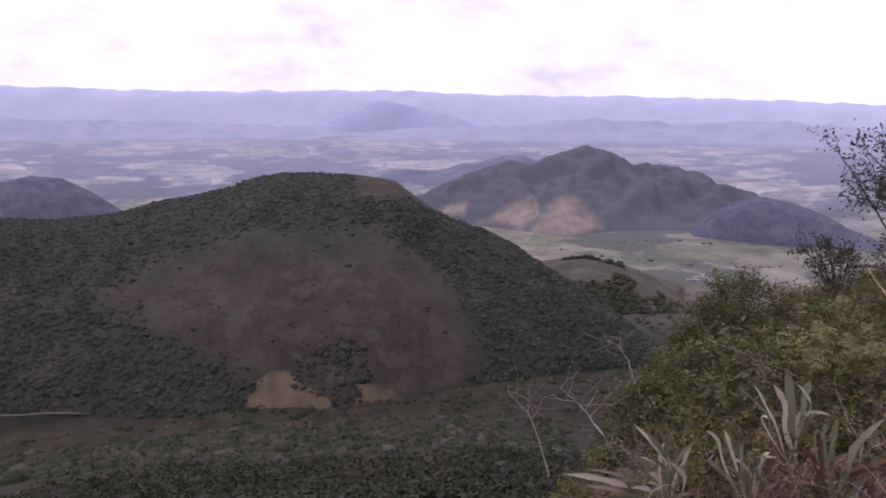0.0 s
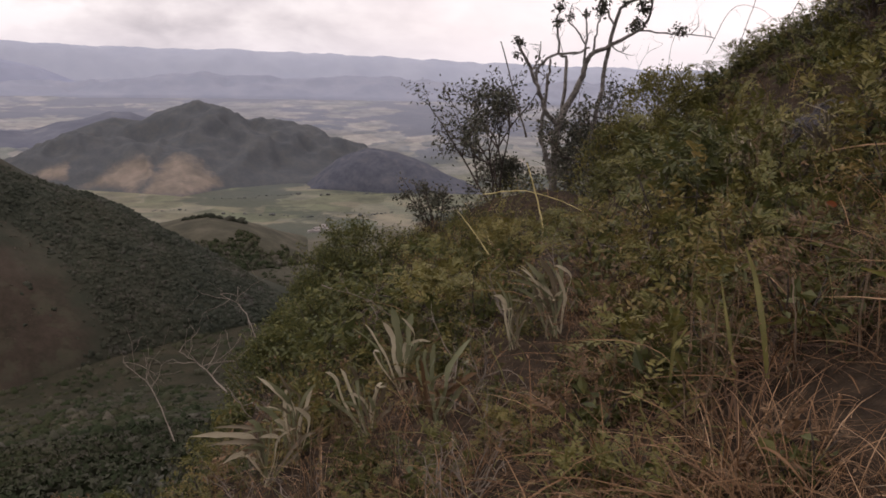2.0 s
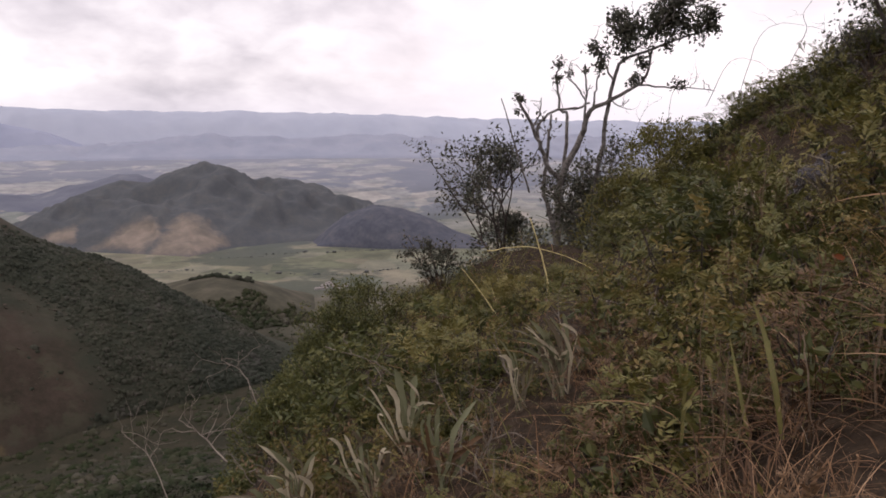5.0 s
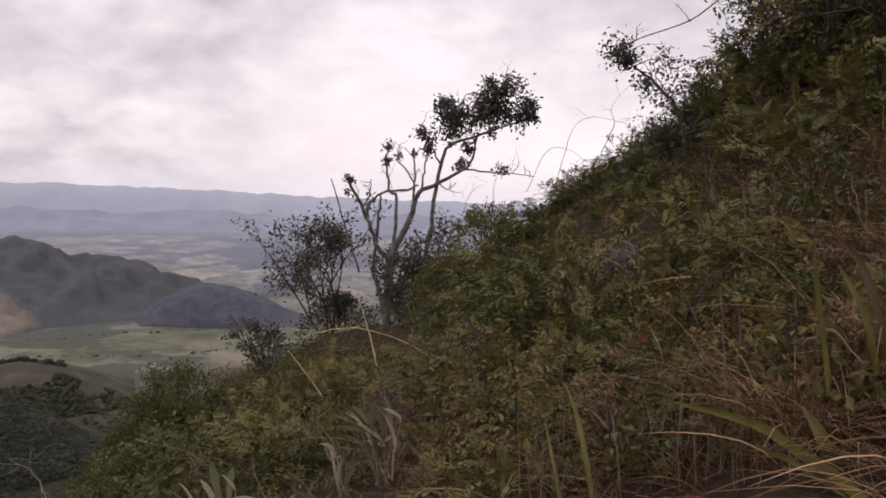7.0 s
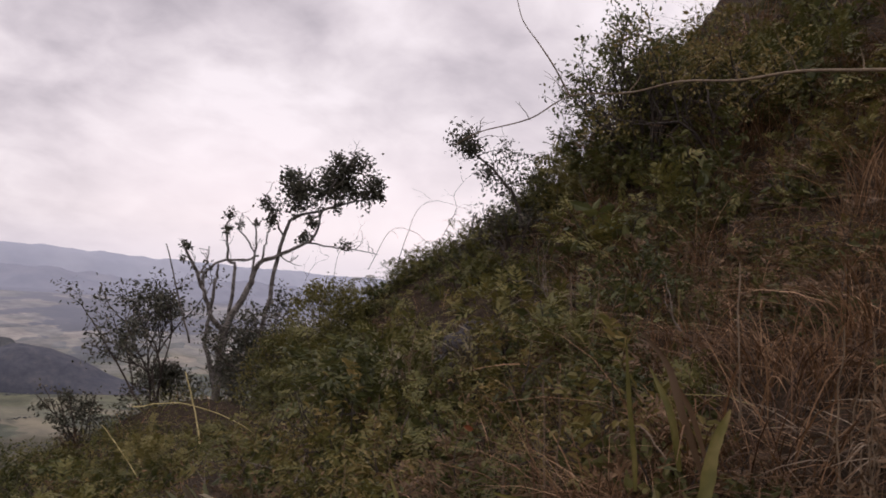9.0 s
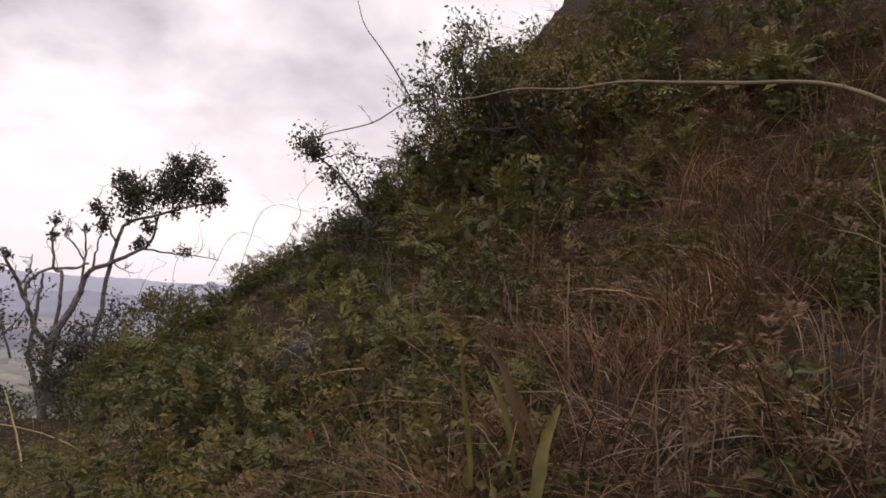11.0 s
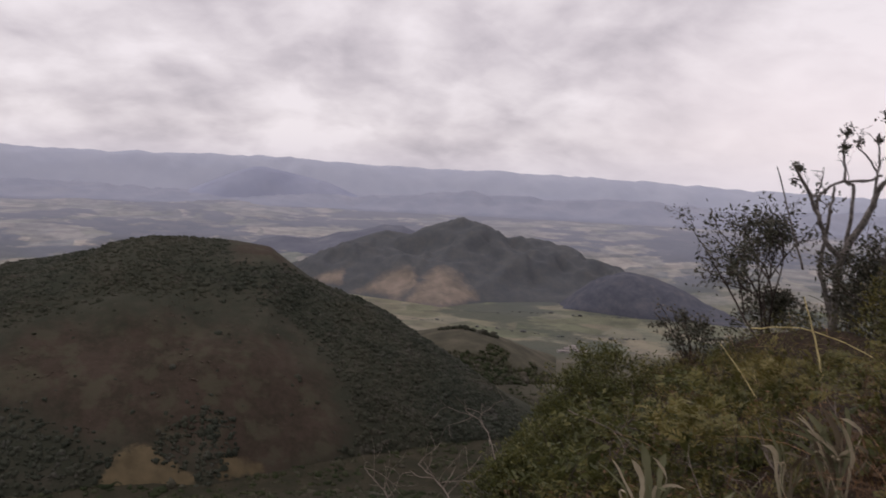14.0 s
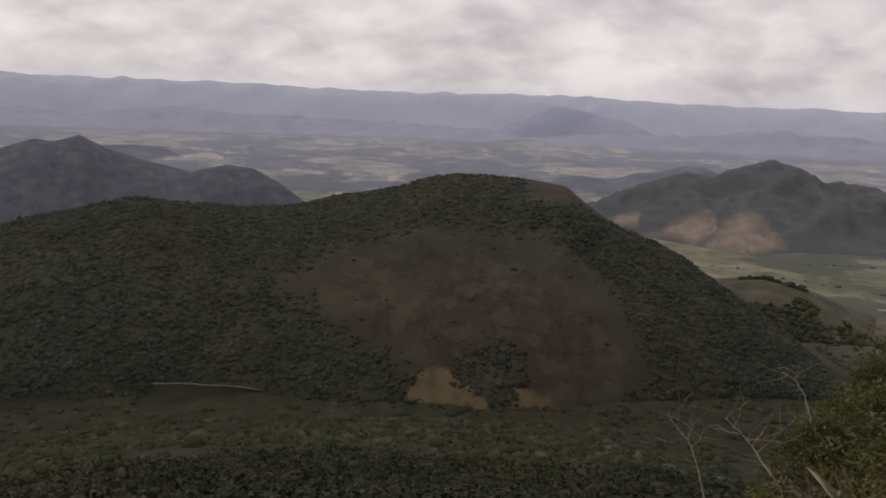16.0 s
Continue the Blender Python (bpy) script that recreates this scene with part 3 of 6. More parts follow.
peaked_mountain, _ = build_hill("peaked_mountain", "peaked mountain with tan grassy spurs, tinted blue-grey with haze", M_CREST,
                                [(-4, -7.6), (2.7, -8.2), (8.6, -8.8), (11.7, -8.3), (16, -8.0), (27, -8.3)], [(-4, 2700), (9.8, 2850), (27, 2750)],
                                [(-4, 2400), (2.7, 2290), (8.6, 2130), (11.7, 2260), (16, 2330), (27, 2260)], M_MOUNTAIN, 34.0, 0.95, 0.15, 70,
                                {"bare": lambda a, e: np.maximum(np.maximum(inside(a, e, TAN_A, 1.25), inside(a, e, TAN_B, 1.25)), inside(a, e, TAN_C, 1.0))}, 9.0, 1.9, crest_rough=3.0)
build_hill("wooded_hill", "low dark wooded hill beside the plain, tinted with blue haze", [(16.6, -8.3), (18, -7.1), (18.9, -6.4), (20, -5.85), (21.1, -5.5), (23.1, -5.85), (25, -6.6), (26.6, -7.4), (30, -8.6)],
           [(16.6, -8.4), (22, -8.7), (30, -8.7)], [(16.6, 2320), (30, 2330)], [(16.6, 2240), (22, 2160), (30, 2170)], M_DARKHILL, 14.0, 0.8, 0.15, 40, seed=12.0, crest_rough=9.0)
build_hill("wooded_hill", "twin-topped dark wooded hill tinted with blue haze", [(-48, -4.6), (-43, -4.3), (-40.1, -3.64), (-38.2, -2.98), (-37.1, -3.17), (-35.6, -2.72), (-34, -3.54), (-32, -4.2), (-29.1, -4.9), (-27.7, -5.6), (-26, -6.8)],
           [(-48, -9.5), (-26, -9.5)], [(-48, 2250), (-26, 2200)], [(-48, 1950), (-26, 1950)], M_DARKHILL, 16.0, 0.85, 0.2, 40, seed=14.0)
build_hill("wooded_hill", "rounded dark wooded hill tinted with blue haze", [(-31, -6.8), (-29.9, -5.5), (-28.4, -4.85), (-26.6, -4.48), (-24.8, -4.65), (-22.9, -5.7), (-21.2, -7.0)],
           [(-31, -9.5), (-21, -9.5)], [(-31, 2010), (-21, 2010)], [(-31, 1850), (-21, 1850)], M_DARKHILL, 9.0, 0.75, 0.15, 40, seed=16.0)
_, KNOLL = build_hill("grassy_knoll", "pale green pasture knoll with a hedge on its crest", [(5.5, -11.6), (7.1, -10.7), (8.7, -10.3), (10.2, -10.1), (12.5, -10.6), (14.5, -11.3), (16.4, -12.3), (18.2, -13.2)],
           [(5.5, -13.6), (11, -14.2), (18.2, -13.4)], [(5.5, 1560), (18.2, 1480)], [(5.5, 1370), (11, 1310), (18.2, 1390)], M_KNOLL, 6.0, 0.8, 0.15, 30, seed=18.0)
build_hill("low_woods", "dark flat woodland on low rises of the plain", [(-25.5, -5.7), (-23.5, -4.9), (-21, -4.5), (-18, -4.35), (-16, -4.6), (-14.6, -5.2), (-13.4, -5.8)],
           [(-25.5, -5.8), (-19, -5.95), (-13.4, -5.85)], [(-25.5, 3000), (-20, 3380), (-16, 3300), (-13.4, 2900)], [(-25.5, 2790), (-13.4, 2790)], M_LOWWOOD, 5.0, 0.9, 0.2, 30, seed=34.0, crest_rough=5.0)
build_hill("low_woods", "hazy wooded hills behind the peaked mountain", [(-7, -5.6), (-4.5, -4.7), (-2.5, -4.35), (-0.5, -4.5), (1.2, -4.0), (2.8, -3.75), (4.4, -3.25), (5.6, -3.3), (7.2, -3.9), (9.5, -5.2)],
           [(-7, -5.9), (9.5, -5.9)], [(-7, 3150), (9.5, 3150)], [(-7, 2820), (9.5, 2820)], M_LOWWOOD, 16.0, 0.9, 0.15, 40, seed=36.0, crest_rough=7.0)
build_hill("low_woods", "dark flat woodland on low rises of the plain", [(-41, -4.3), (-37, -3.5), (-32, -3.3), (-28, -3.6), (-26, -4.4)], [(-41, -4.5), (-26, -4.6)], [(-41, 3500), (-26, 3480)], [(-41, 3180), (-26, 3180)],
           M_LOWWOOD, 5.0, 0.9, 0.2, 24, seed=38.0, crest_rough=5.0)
FAR_CREST = [(-12, -2.2), (-9.4, -1.7), (-7.1, -0.7), (-5.6, -0.05), (-4.6, 0.27), (-4.0, 0.33), (-1.7, -0.1), (0.6, -0.62), (3.0, -1.6), (5, -2.2)]
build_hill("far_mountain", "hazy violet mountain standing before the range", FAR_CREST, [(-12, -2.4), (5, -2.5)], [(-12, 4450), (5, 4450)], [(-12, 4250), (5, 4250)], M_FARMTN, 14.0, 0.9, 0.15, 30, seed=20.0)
RANGE_CREST = [(-60, 0.9), (-40, 0.9), (-33.5, 0.92), (-26.6, 0.94), (-21.5, 0.86), (-16.3, 0.82), (-10.8, 0.93), (-5.5, 1.0), (-0.8, 0.93), (2.5, 0.80), (7, 0.72), (12, 0.74), (17.4, 0.68), (22.6, 0.50), (29, 0.22), (40, 0.0), (60, 0.0), (110, 0.3)]
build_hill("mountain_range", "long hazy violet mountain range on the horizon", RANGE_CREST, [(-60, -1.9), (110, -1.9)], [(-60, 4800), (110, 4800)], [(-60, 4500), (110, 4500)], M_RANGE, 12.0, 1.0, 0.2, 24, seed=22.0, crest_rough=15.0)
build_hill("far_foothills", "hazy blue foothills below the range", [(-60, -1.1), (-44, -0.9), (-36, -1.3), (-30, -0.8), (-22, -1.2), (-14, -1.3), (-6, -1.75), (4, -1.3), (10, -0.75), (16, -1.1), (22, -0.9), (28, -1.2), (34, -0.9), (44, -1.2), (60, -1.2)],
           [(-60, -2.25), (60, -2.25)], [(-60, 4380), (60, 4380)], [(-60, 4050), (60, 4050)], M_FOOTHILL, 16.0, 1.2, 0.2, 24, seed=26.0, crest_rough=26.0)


# ---- woods: crowns too many to count ----
def icosphere(level):
    bm = bmesh.new()
    bmesh.ops.create_icosphere(bm, subdivisions=level, radius=1.0)
    v = np.array([q.co[:] for q in bm.verts])
    f = np.array([[q.index for q in face.verts] for face in bm.faces])
    bm.free()
    return v, f


def crowns(places, radius, level=1, lumps=0.22, tall=0.85):
    """Ragged tree crowns at the places, each with its own outline."""
    v, f = icosphere(level)
    f = f[v[f][:, :, 2].max(1) > -0.1]
    n = len(places)
    r = (radius * np.clip(RNG.lognormal(-0.08, 0.42, n), 0.35, 2.2))[:, None, None]
    wild = 1 + lumps * RNG.normal(0, 1, (n, len(v), 1))
    stretch = np.stack([RNG.uniform(0.8, 1.2, n), RNG.uniform(0.8, 1.2, n), RNG.uniform(0.7, 1.25, n) * tall], 1)[:, None, :]
    verts = places[:, None, :] + v[None] * wild * stretch * r
    verts[..., 2] += r[..., 0] * 0.3
    faces = f[None] + (np.arange(n) * len(v))[:, None, None]
    return verts.reshape(-1, 3), faces.reshape(-1, 3)


def canopy(places, radius, level, fringe, tall=0.75, lumps=0.13, core=0.9):
    """Trees seen from above: uneven rounded crowns that touch, each with loose leaf clumps on its rim and top."""
    v, f = icosphere(level)
    f = f[v[f][:, :, 2].max(1) > 0.0]
    n = len(places)
    r = (radius * np.clip(RNG.lognormal(-0.05, 0.38, n), 0.45, 2.0))[:, None, None]
    stretch = np.stack([RNG.uniform(0.8, 1.25, n), RNG.uniform(0.8, 1.25, n), RNG.uniform(0.75, 1.35, n) * tall], 1)[:, None, :]
    verts = (places[:, None, :] + v[None] * core * (1 + lumps * RNG.normal(0, 1, (n, len(v), 1))) * stretch * r).reshape(-1, 3)
    faces = (f[None] + (np.arange(n) * len(v))[:, None, None]).reshape(-1, 3)
    out = unit(RNG.normal(0, 1, (n, fringe, 3)) + np.array([0, 0, 0.5]))
    c = places[:, None, :] + out * stretch * r * RNG.uniform(0.85, 1.12, (n, fringe, 1))
    face = unit(out + RNG.normal(0, 0.8, out.shape))
    a = unit(np.cross(face, RNG.normal(0, 1, out.shape)))
    b = np.cross(face, a)
    size = r * RNG.uniform(0.14, 0.40, (n, fringe, 1))
    loose = np.stack([c - a * size * 0.6 - b * size * 0.4, c + a * size * 0.6 - b * size * 0.35, c + b * size * 0.75], 2).reshape(-1, 3)
    return joined([(verts, faces), (loose, np.arange(len(loose)).reshape(-1, 3))])


def hill_woods(count):
    az, s, verts = HILL
    rows = int((s <= 1.06).sum())
    u, v = RNG.uniform(12, len(az) - 1.001, count), RNG.uniform(2, rows - 1.001, count)
    i, j = np.floor(v).astype(int), np.floor(u).astype(int)
    fv, fu = (v - i)[:, None], (u - j)[:, None]
    p = (verts[i, j] * (1 - fu) + verts[i, j + 1] * fu) * (1 - fv) + (verts[i + 1, j] * (1 - fu) + verts[i + 1, j + 1] * fu) * fv
    a = np.degrees(np.arctan2(p[:, 0], p[:, 1]))
    e = np.degrees(np.arctan2(p[:, 2], np.hypot(p[:, 0], p[:, 1])))
    open_land = np.maximum(np.maximum(inside(a, e, SCRUB, 2.2), inside(a, e, SUMMIT, 1.0)), pasture_rule(a, e)) + 0.55 * fractal(p[:, 0], p[:, 1], 70.0, 4, 31.0) + RNG.normal(0, 0.22, count)
    copse = inside(a, e, [(-10.6, -19.0), (-10.2, -17.3), (-8.4, -16.6), (-7.2, -15.9), (-5.6, -16.6), (-5.2, -18.2), (-6.4, -20.4), (-7.8, -20.9), (-8.2, -19.6)], 1.0) > 0.3
    on_track = (a < -18) & (a > -31.6) & (np.abs(e - knots(a, [(-31.5, -18.85), (-25.5, -19.4), (-18.2, -20.75)]) + 0.25) < 0.3)
    p, open_land, copse, a, e = p[~on_track], open_land[~on_track], copse[~on_track], a[~on_track], e[~on_track]
    count = len(p)
    return p[(open_land < 0.36) | copse | ((RNG.uniform(0, 1, count) < 0.004) & (pasture_rule(a, e) < 0.3))]


spots = hill_woods(40000)
tagged(new("forest", mesh_of("forest", *canopy(spots - np.array([0, 0, 0.8]), 2.5, 1, 5, 0.85, 0.25), M_FOREST, True)), "dense dark green forest on the hill", "forest", kind="stuff")


def valley_woods(count):
    a = RNG.uniform(-45, 25, count)
    d = np.where(RNG.uniform(0, 1, count) < 0.35, 120 * (650 / 120) ** RNG.uniform(0, 1, count), np.sqrt(RNG.uniform(480 ** 2, 1480 ** 2, count)))
    x, y = d * np.sin(np.radians(a)), d * np.cos(np.radians(a))
    keep = (d < knots(a, [(-48, 985), (-30, 955), (-18, 915), (-7, 900), (1, 955), (9, 1120), (16.5, 1420), (26, 1500)])) & ((fractal(x, y, 70.0, 3, 41.0) > -0.55) | (d > 650)) & ~((a > -31.8) & (a < -18) & (d > 885)) & (land(x, y) > -0.53 * d)
    x, y = x[keep], y[keep]
    return np.stack([x, y, land(x, y)], 1)


def knoll_woods(count):
    """Trees round the foot of the pasture knoll, thinning upwards."""
    az, s, verts = KNOLL
    rows = int((s <= 0.95).sum())
    v = RNG.uniform(0, 1, count) ** 1.5 * (rows - 1.001)
    u = RNG.uniform(0, len(az) - 1.001, count)
    i, j = v.astype(int), u.astype(int)
    fv, fu = (v - i)[:, None], (u - j)[:, None]
    p = (verts[i, j] * (1 - fu) + verts[i, j + 1] * fu) * (1 - fv) + (verts[i + 1, j] * (1 - fu) + verts[i + 1, j + 1] * fu) * fv
    return p[v / rows < 0.55 + 0.5 * fractal(p[:, 0], p[:, 1], 70.0, 3, 71.0)]


def hill_scrub(count):
    """Low bushes over the open flank."""
    az, s, verts = HILL
    a = RNG.uniform(-23, 4, count)
    k = RNG.uniform(0.08, 0.8, count)
    j = np.clip(((a - az[0]) / (az[1] - az[0])).astype(int), 0, len(az) - 2)
    i = np.clip(np.searchsorted(s, k), 1, len(s) - 1)
    f = RNG.uniform(0, 1, (count, 1))
    g = RNG.uniform(0, 1, (count, 1))
    p = (verts[i, j] * f + verts[i - 1, j] * (1 - f)) * g + (verts[i, j + 1] * f + verts[i - 1, j + 1] * (1 - f)) * (1 - g)
    e = np.degrees(np.arctan2(p[:, 2], np.hypot(p[:, 0], p[:, 1])))
    green = fractal(p[:, 0], p[:, 1], 60.0, 4, 61.0) > 0.08
    return p[green & (pasture_rule(a, e) < 0.3)]


tagged(new("scrub", mesh_of("scrub", *crowns(hill_scrub(3000), 0.9, 1, 0.3, 0.35), M_SCRUB, True)), "low brown-green scrub on the bare flank", "scrub", kind="stuff")


spots = valley_woods(19000)
close = np.hypot(spots[:, 0], spots[:, 1]) < 450
tagged(new("forest", mesh_of("forest", *joined([canopy(spots[close] - np.array([0, 0, 0.3]), 2.7, 1, 42, 0.95, 0.2, 0.7), canopy(spots[~close] - np.array([0, 0, 1.0]), 3.3, 1, 6, 0.85, 0.3)]), M_VALLEY, True)), "brown and olive woodland in the valley", "forest", kind="stuff")
tagged(new("forest", mesh_of("forest", *canopy(knoll_woods(4600), 3.4, 1, 4, 0.9, 0.28), M_VALLEY, True)), "brown and olive woods round the knoll's foot", "forest", kind="stuff")

# ---- plants of the near slope ----
def grow(start, heading, length, radius, depth, pieces, tips, bend=0.25, forks=3, droop=0.0, shrink=0.66, lift=0.0):
    """A branching limb: tubes go into pieces, twig ends into tips."""
    steps = 4
    pts, p, h = [np.array(start, float)], np.array(start, float), unit(np.array(heading, float))
    for _ in range(steps):
        h = unit(h + RNG.normal(0, bend, 3) * 0.5 + np.array([0, 0, -droop]))
        p = p + h * length / steps
        pts.append(p)
    pieces.append(tube(pts, np.linspace(radius, radius * 0.6, steps + 1), 4 if depth > 0 else 3))
    if depth == 0:
        tips.extend(pts[2:])
        return
    for k in range(forks):
        at = pts[-1] if k == 0 else pts[RNG.integers(2, steps + 1)]
        grow(at, h + RNG.normal(0, 0.6, 3) + np.array([0, 0, lift]), length * shrink * RNG.uniform(0.75, 1.2), radius * 0.58, depth - 1, pieces, tips, bend, forks, droop, shrink, lift)


def plant(name, label, category, group=""):
    return tagged(new(name), label, category, group)


def fronds(base, way, length, pairs, leaflet, width, arch):
    """Arching feathered sprays: leaflets in pairs along each rachis, their faces turned to the sky."""
    n = len(base)
    t = np.linspace(0.12, 1.0, pairs)
    z = np.array([0, 0, 1.0])
    at = base[:, None, :] + way[:, None, :] * (length[:, None] * t)[..., None] - z * (arch * length[:, None] * t ** 2)[..., None]
    along = unit(way[:, None, :] - z * (2 * arch * t)[None, :, None])
    side = unit(np.cross(along, z + RNG.normal(0, 0.35, (n, 1, 3))))
    face = np.cross(side, along)
    size = leaflet * (0.45 + 0.6 * np.sin(np.pi * t ** 0.8))[None, :, None]
    out = []
    for hand in (-1, 1):
        d = unit(side * hand * 0.85 + along * 0.65 - z * 0.1 + RNG.normal(0, 0.16, at.shape))
        cross = unit(np.cross(d, face + RNG.normal(0, 0.25, at.shape))) * size * width * 0.5
        mid = at + d * size * 0.45
        out.append(np.stack([at, mid + cross, at + d * size * RNG.uniform(0.8, 1.15, (n, pairs, 1)), mid - cross], 2).reshape(-1, 3))
    verts = np.concatenate(out)
    return verts, np.arange(len(verts)).reshape(-1, 4)


def sprigs(base, way, length, count, leaf, width, droop=0.25):
    """Twigs with alternate oval leaves in loose tiers; two folded halves a leaf."""
    n = len(base)
    t = np.linspace(0.1, 1.0, count)
    z = np.array([0, 0, 1.0])
    way_on = way[:, None, :] - z * (0.35 * t)[None, :, None]
    at = base[:, None, :] + way_on * (length[:, None] * t)[..., None]
    along = unit(way_on)
    side = unit(np.cross(along, z + RNG.normal(0, 0.3, (n, 1, 3))))
    face = np.cross(side, along)
    turn = np.where(np.arange(count) % 2 == 0, 1.0, -1.0)[None, :, None]
    d = unit(side * turn * 0.8 + along * 0.55 + face * RNG.normal(0.05, 0.35, (n, count, 1)) - z * droop + RNG.normal(0, 0.2, at.shape))
    face = unit(face + 0.5 * z + RNG.normal(0, 0.35, at.shape))
    s = unit(np.cross(d, face))
    face = np.cross(s, d)
    ln = leaf * RNG.uniform(0.6, 1.25, (n, count, 1))
    low, high, tip = at + d * ln * 0.25, at + d * ln * 0.62, at + d * ln - face * ln * 0.12
    w, up_fold = ln * width * 0.5, face * ln * 0.06
    verts = np.stack([at, low + s * w * 0.85 + up_fold, high + s * w * 0.9 + up_fold, tip, high - s * w * 0.9 + up_fold, low - s * w * 0.85 + up_fold], 2).reshape(-1, 3)
    k = np.arange(n * count)[:, None] * 6
    return verts, np.concatenate([k + [0, 3, 2, 1], k + [0, 5, 4, 3]])


def heads(radius, height, clumps, per):
    """Where the sprays of a bush spring from, and which way: gathered in clumps over an uneven dome."""
    way = unit(RNG.normal(0, 1, (clumps, 3)) * np.array([1, 1, 0.75]) + np.array([0, 0, 0.5]))
    way[:, 2] = np.abs(way[:, 2])
    centre = way * np.array([radius, radius, height]) * RNG.uniform(0.42, 0.82, (clumps, 1))
    which = np.repeat(np.arange(clumps), per)
    n = len(which)
    base = centre[which] + RNG.normal(0, 0.10, (n, 3)) * np.array([radius, radius, height])
    base[:, 2] = np.maximum(base[:, 2], 0.02)
    return base, unit(way[which] * 0.7 + RNG.normal(0, 0.55, (n, 3)) + np.array([0, 0, 0.45]))


def bush_stems(ob, height, stems, mat, spread=0.7):
    pieces = []
    for k in range(stems):
        a = k * 2.4 + RNG.uniform(0, 0.8)
        grow((RNG.normal(0, 0.04), RNG.normal(0, 0.04), -0.12), (math.cos(a) * spread, math.sin(a) * spread, 0.9), height * RNG.uniform(0.5, 0.7), 0.011, 1, pieces, [], 0.3, 2, 0.02, 0.7)
    part("stem_spray", joined(pieces), mat, ob)


def feathered(name, label, mat, radius, height, clumps, per, pairs, leaflet, width, long=0.42):
    """A soft bush of arching feathered fronds over dark inner leaves that block the light."""
    ob = plant(name, label, "shrub", name.replace("_", " ") + "es on the slope")
    bush_stems(ob, height, 5, M_DARKBARK)
    base, way = heads(radius, height, clumps, per)
    n = len(base)
    tagged(part("foliage", fronds(base, way, long * height * RNG.uniform(0.7, 1.3, n), pairs, leaflet, width, 0.42), mat, ob), kind="stuff")
    # dark filler leaves added inside, to stop light and deepen the gaps
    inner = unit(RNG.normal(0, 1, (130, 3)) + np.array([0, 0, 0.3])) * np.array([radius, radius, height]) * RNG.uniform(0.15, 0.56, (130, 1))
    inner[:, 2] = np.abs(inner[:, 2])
    tagged(part("inner_growth", leaves(inner, 0.115 * radius + 0.06, 0.5), M_DARKLEAF, ob, "dark leaves added inside the bush to block light"), kind="stuff")
    return ob


def leafed(label, mat, radius, height, clumps, per, count, leaf, width, long=0.30, stems=6, bare=0.0):
    """A bush of leafy twigs over dark inner leaves that block the light; bare lifts the leaves off the ground on naked
    stems.
    """
    ob = plant("leafy_shrub", label, "shrub", "leafy shrubs on the slope")
    bush_stems(ob, height + bare, stems, M_DARKBARK, 0.5)
    base, way = heads(radius, height, clumps, per)
    base[:, 2] += bare
    n = len(base)
    tagged(part("foliage", sprigs(base, way, long * RNG.uniform(0.6, 1.25, n), count, leaf, width), mat, ob), kind="stuff")
    # filler leaves in the core, added so the shrub's inside stays dark
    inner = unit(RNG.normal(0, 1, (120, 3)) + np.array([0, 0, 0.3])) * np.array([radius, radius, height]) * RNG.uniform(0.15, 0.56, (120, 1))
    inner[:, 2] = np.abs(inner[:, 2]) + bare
    tagged(part("inner_growth", leaves(inner, 0.115 * radius + 0.05, 0.5), M_DARKLEAF, ob, "dark leaves added inside the bush to block light"), kind="stuff")
    return ob


def mound(label, mat, radius, height, count, leaf, width, lump=0.3):
    """A bush grown into a lumpy dome, its leaves massed on the outside and dark gaps between the lumps."""
    ob = plant("shrub", label, "shrub", "shrubs on the slope")
    pieces, tips = [], []
    for k in range(6):
        a = k * 1.05 + RNG.uniform(0, 0.6)
        grow((0, 0, -0.15), (math.cos(a) * 0.7, math.sin(a) * 0.7, 0.8), height * 0.6, 0.014, 1, pieces, tips, 0.3, 2, 0.02, 0.7)
    part("stem_spray", joined(pieces), M_DARKBARK, ob)
    w_out = unit(RNG.normal(0, 1, (count, 3)) + np.array([0, 0, 0.45]))
    heads = unit(RNG.normal(0, 1, (26, 3)) + np.array([0, 0, 0.4]))
    near_head = (w_out @ heads.T).max(1)
    r = 1.0 - lump + lump * np.clip((near_head - 0.72) / 0.26, 0, 1) ** 0.7
    inner = np.where(RNG.uniform(0, 1, count) < 0.33, RNG.uniform(0.35, 0.9, count), 1.0)
    c = w_out * np.array([radius, radius, height]) * (r * inner * RNG.normal(1.0, 0.07, count))[:, None]
    c[:, 2] = np.maximum(c[:, 2], -0.15)
    tagged(part("foliage", leaves(c, leaf, width, w_out * 0.9 + np.array([0, 0, 0.35]), 0.05, 0.6), mat, ob), kind="stuff")
    return ob


def tussock(label, mat, count, length, width, name="grass_tussock", spread=0.14, bend=(0.15, 0.75), lean=0.3, segments=5):
    ob = plant(name, label, "grass" if "grass" in name else "plant", "grass tussocks on the slope" if "grass" in name else "strap-leaved plants on the slope")
    roots = np.concatenate([RNG.normal(0, spread, (count, 2)), np.full((count, 1), -0.05)], 1)
    heading = np.arctan2(roots[:, 1], roots[:, 0]) + RNG.normal(0, 0.7, count)
    size, broad, arch = length * RNG.uniform(0.5, 1.25, count), width * RNG.uniform(0.6, 1.2, count), RNG.uniform(*bend, count)
    order = np.argsort(heading)
    for some in np.array_split(order, 4):
        tagged(part("blade_tuft" if "grass" in name else "leaf_rosette", blades(roots[some], heading[some], size[some], broad[some], arch[some], segments, lean), mat, ob), kind="stuff")
    return ob


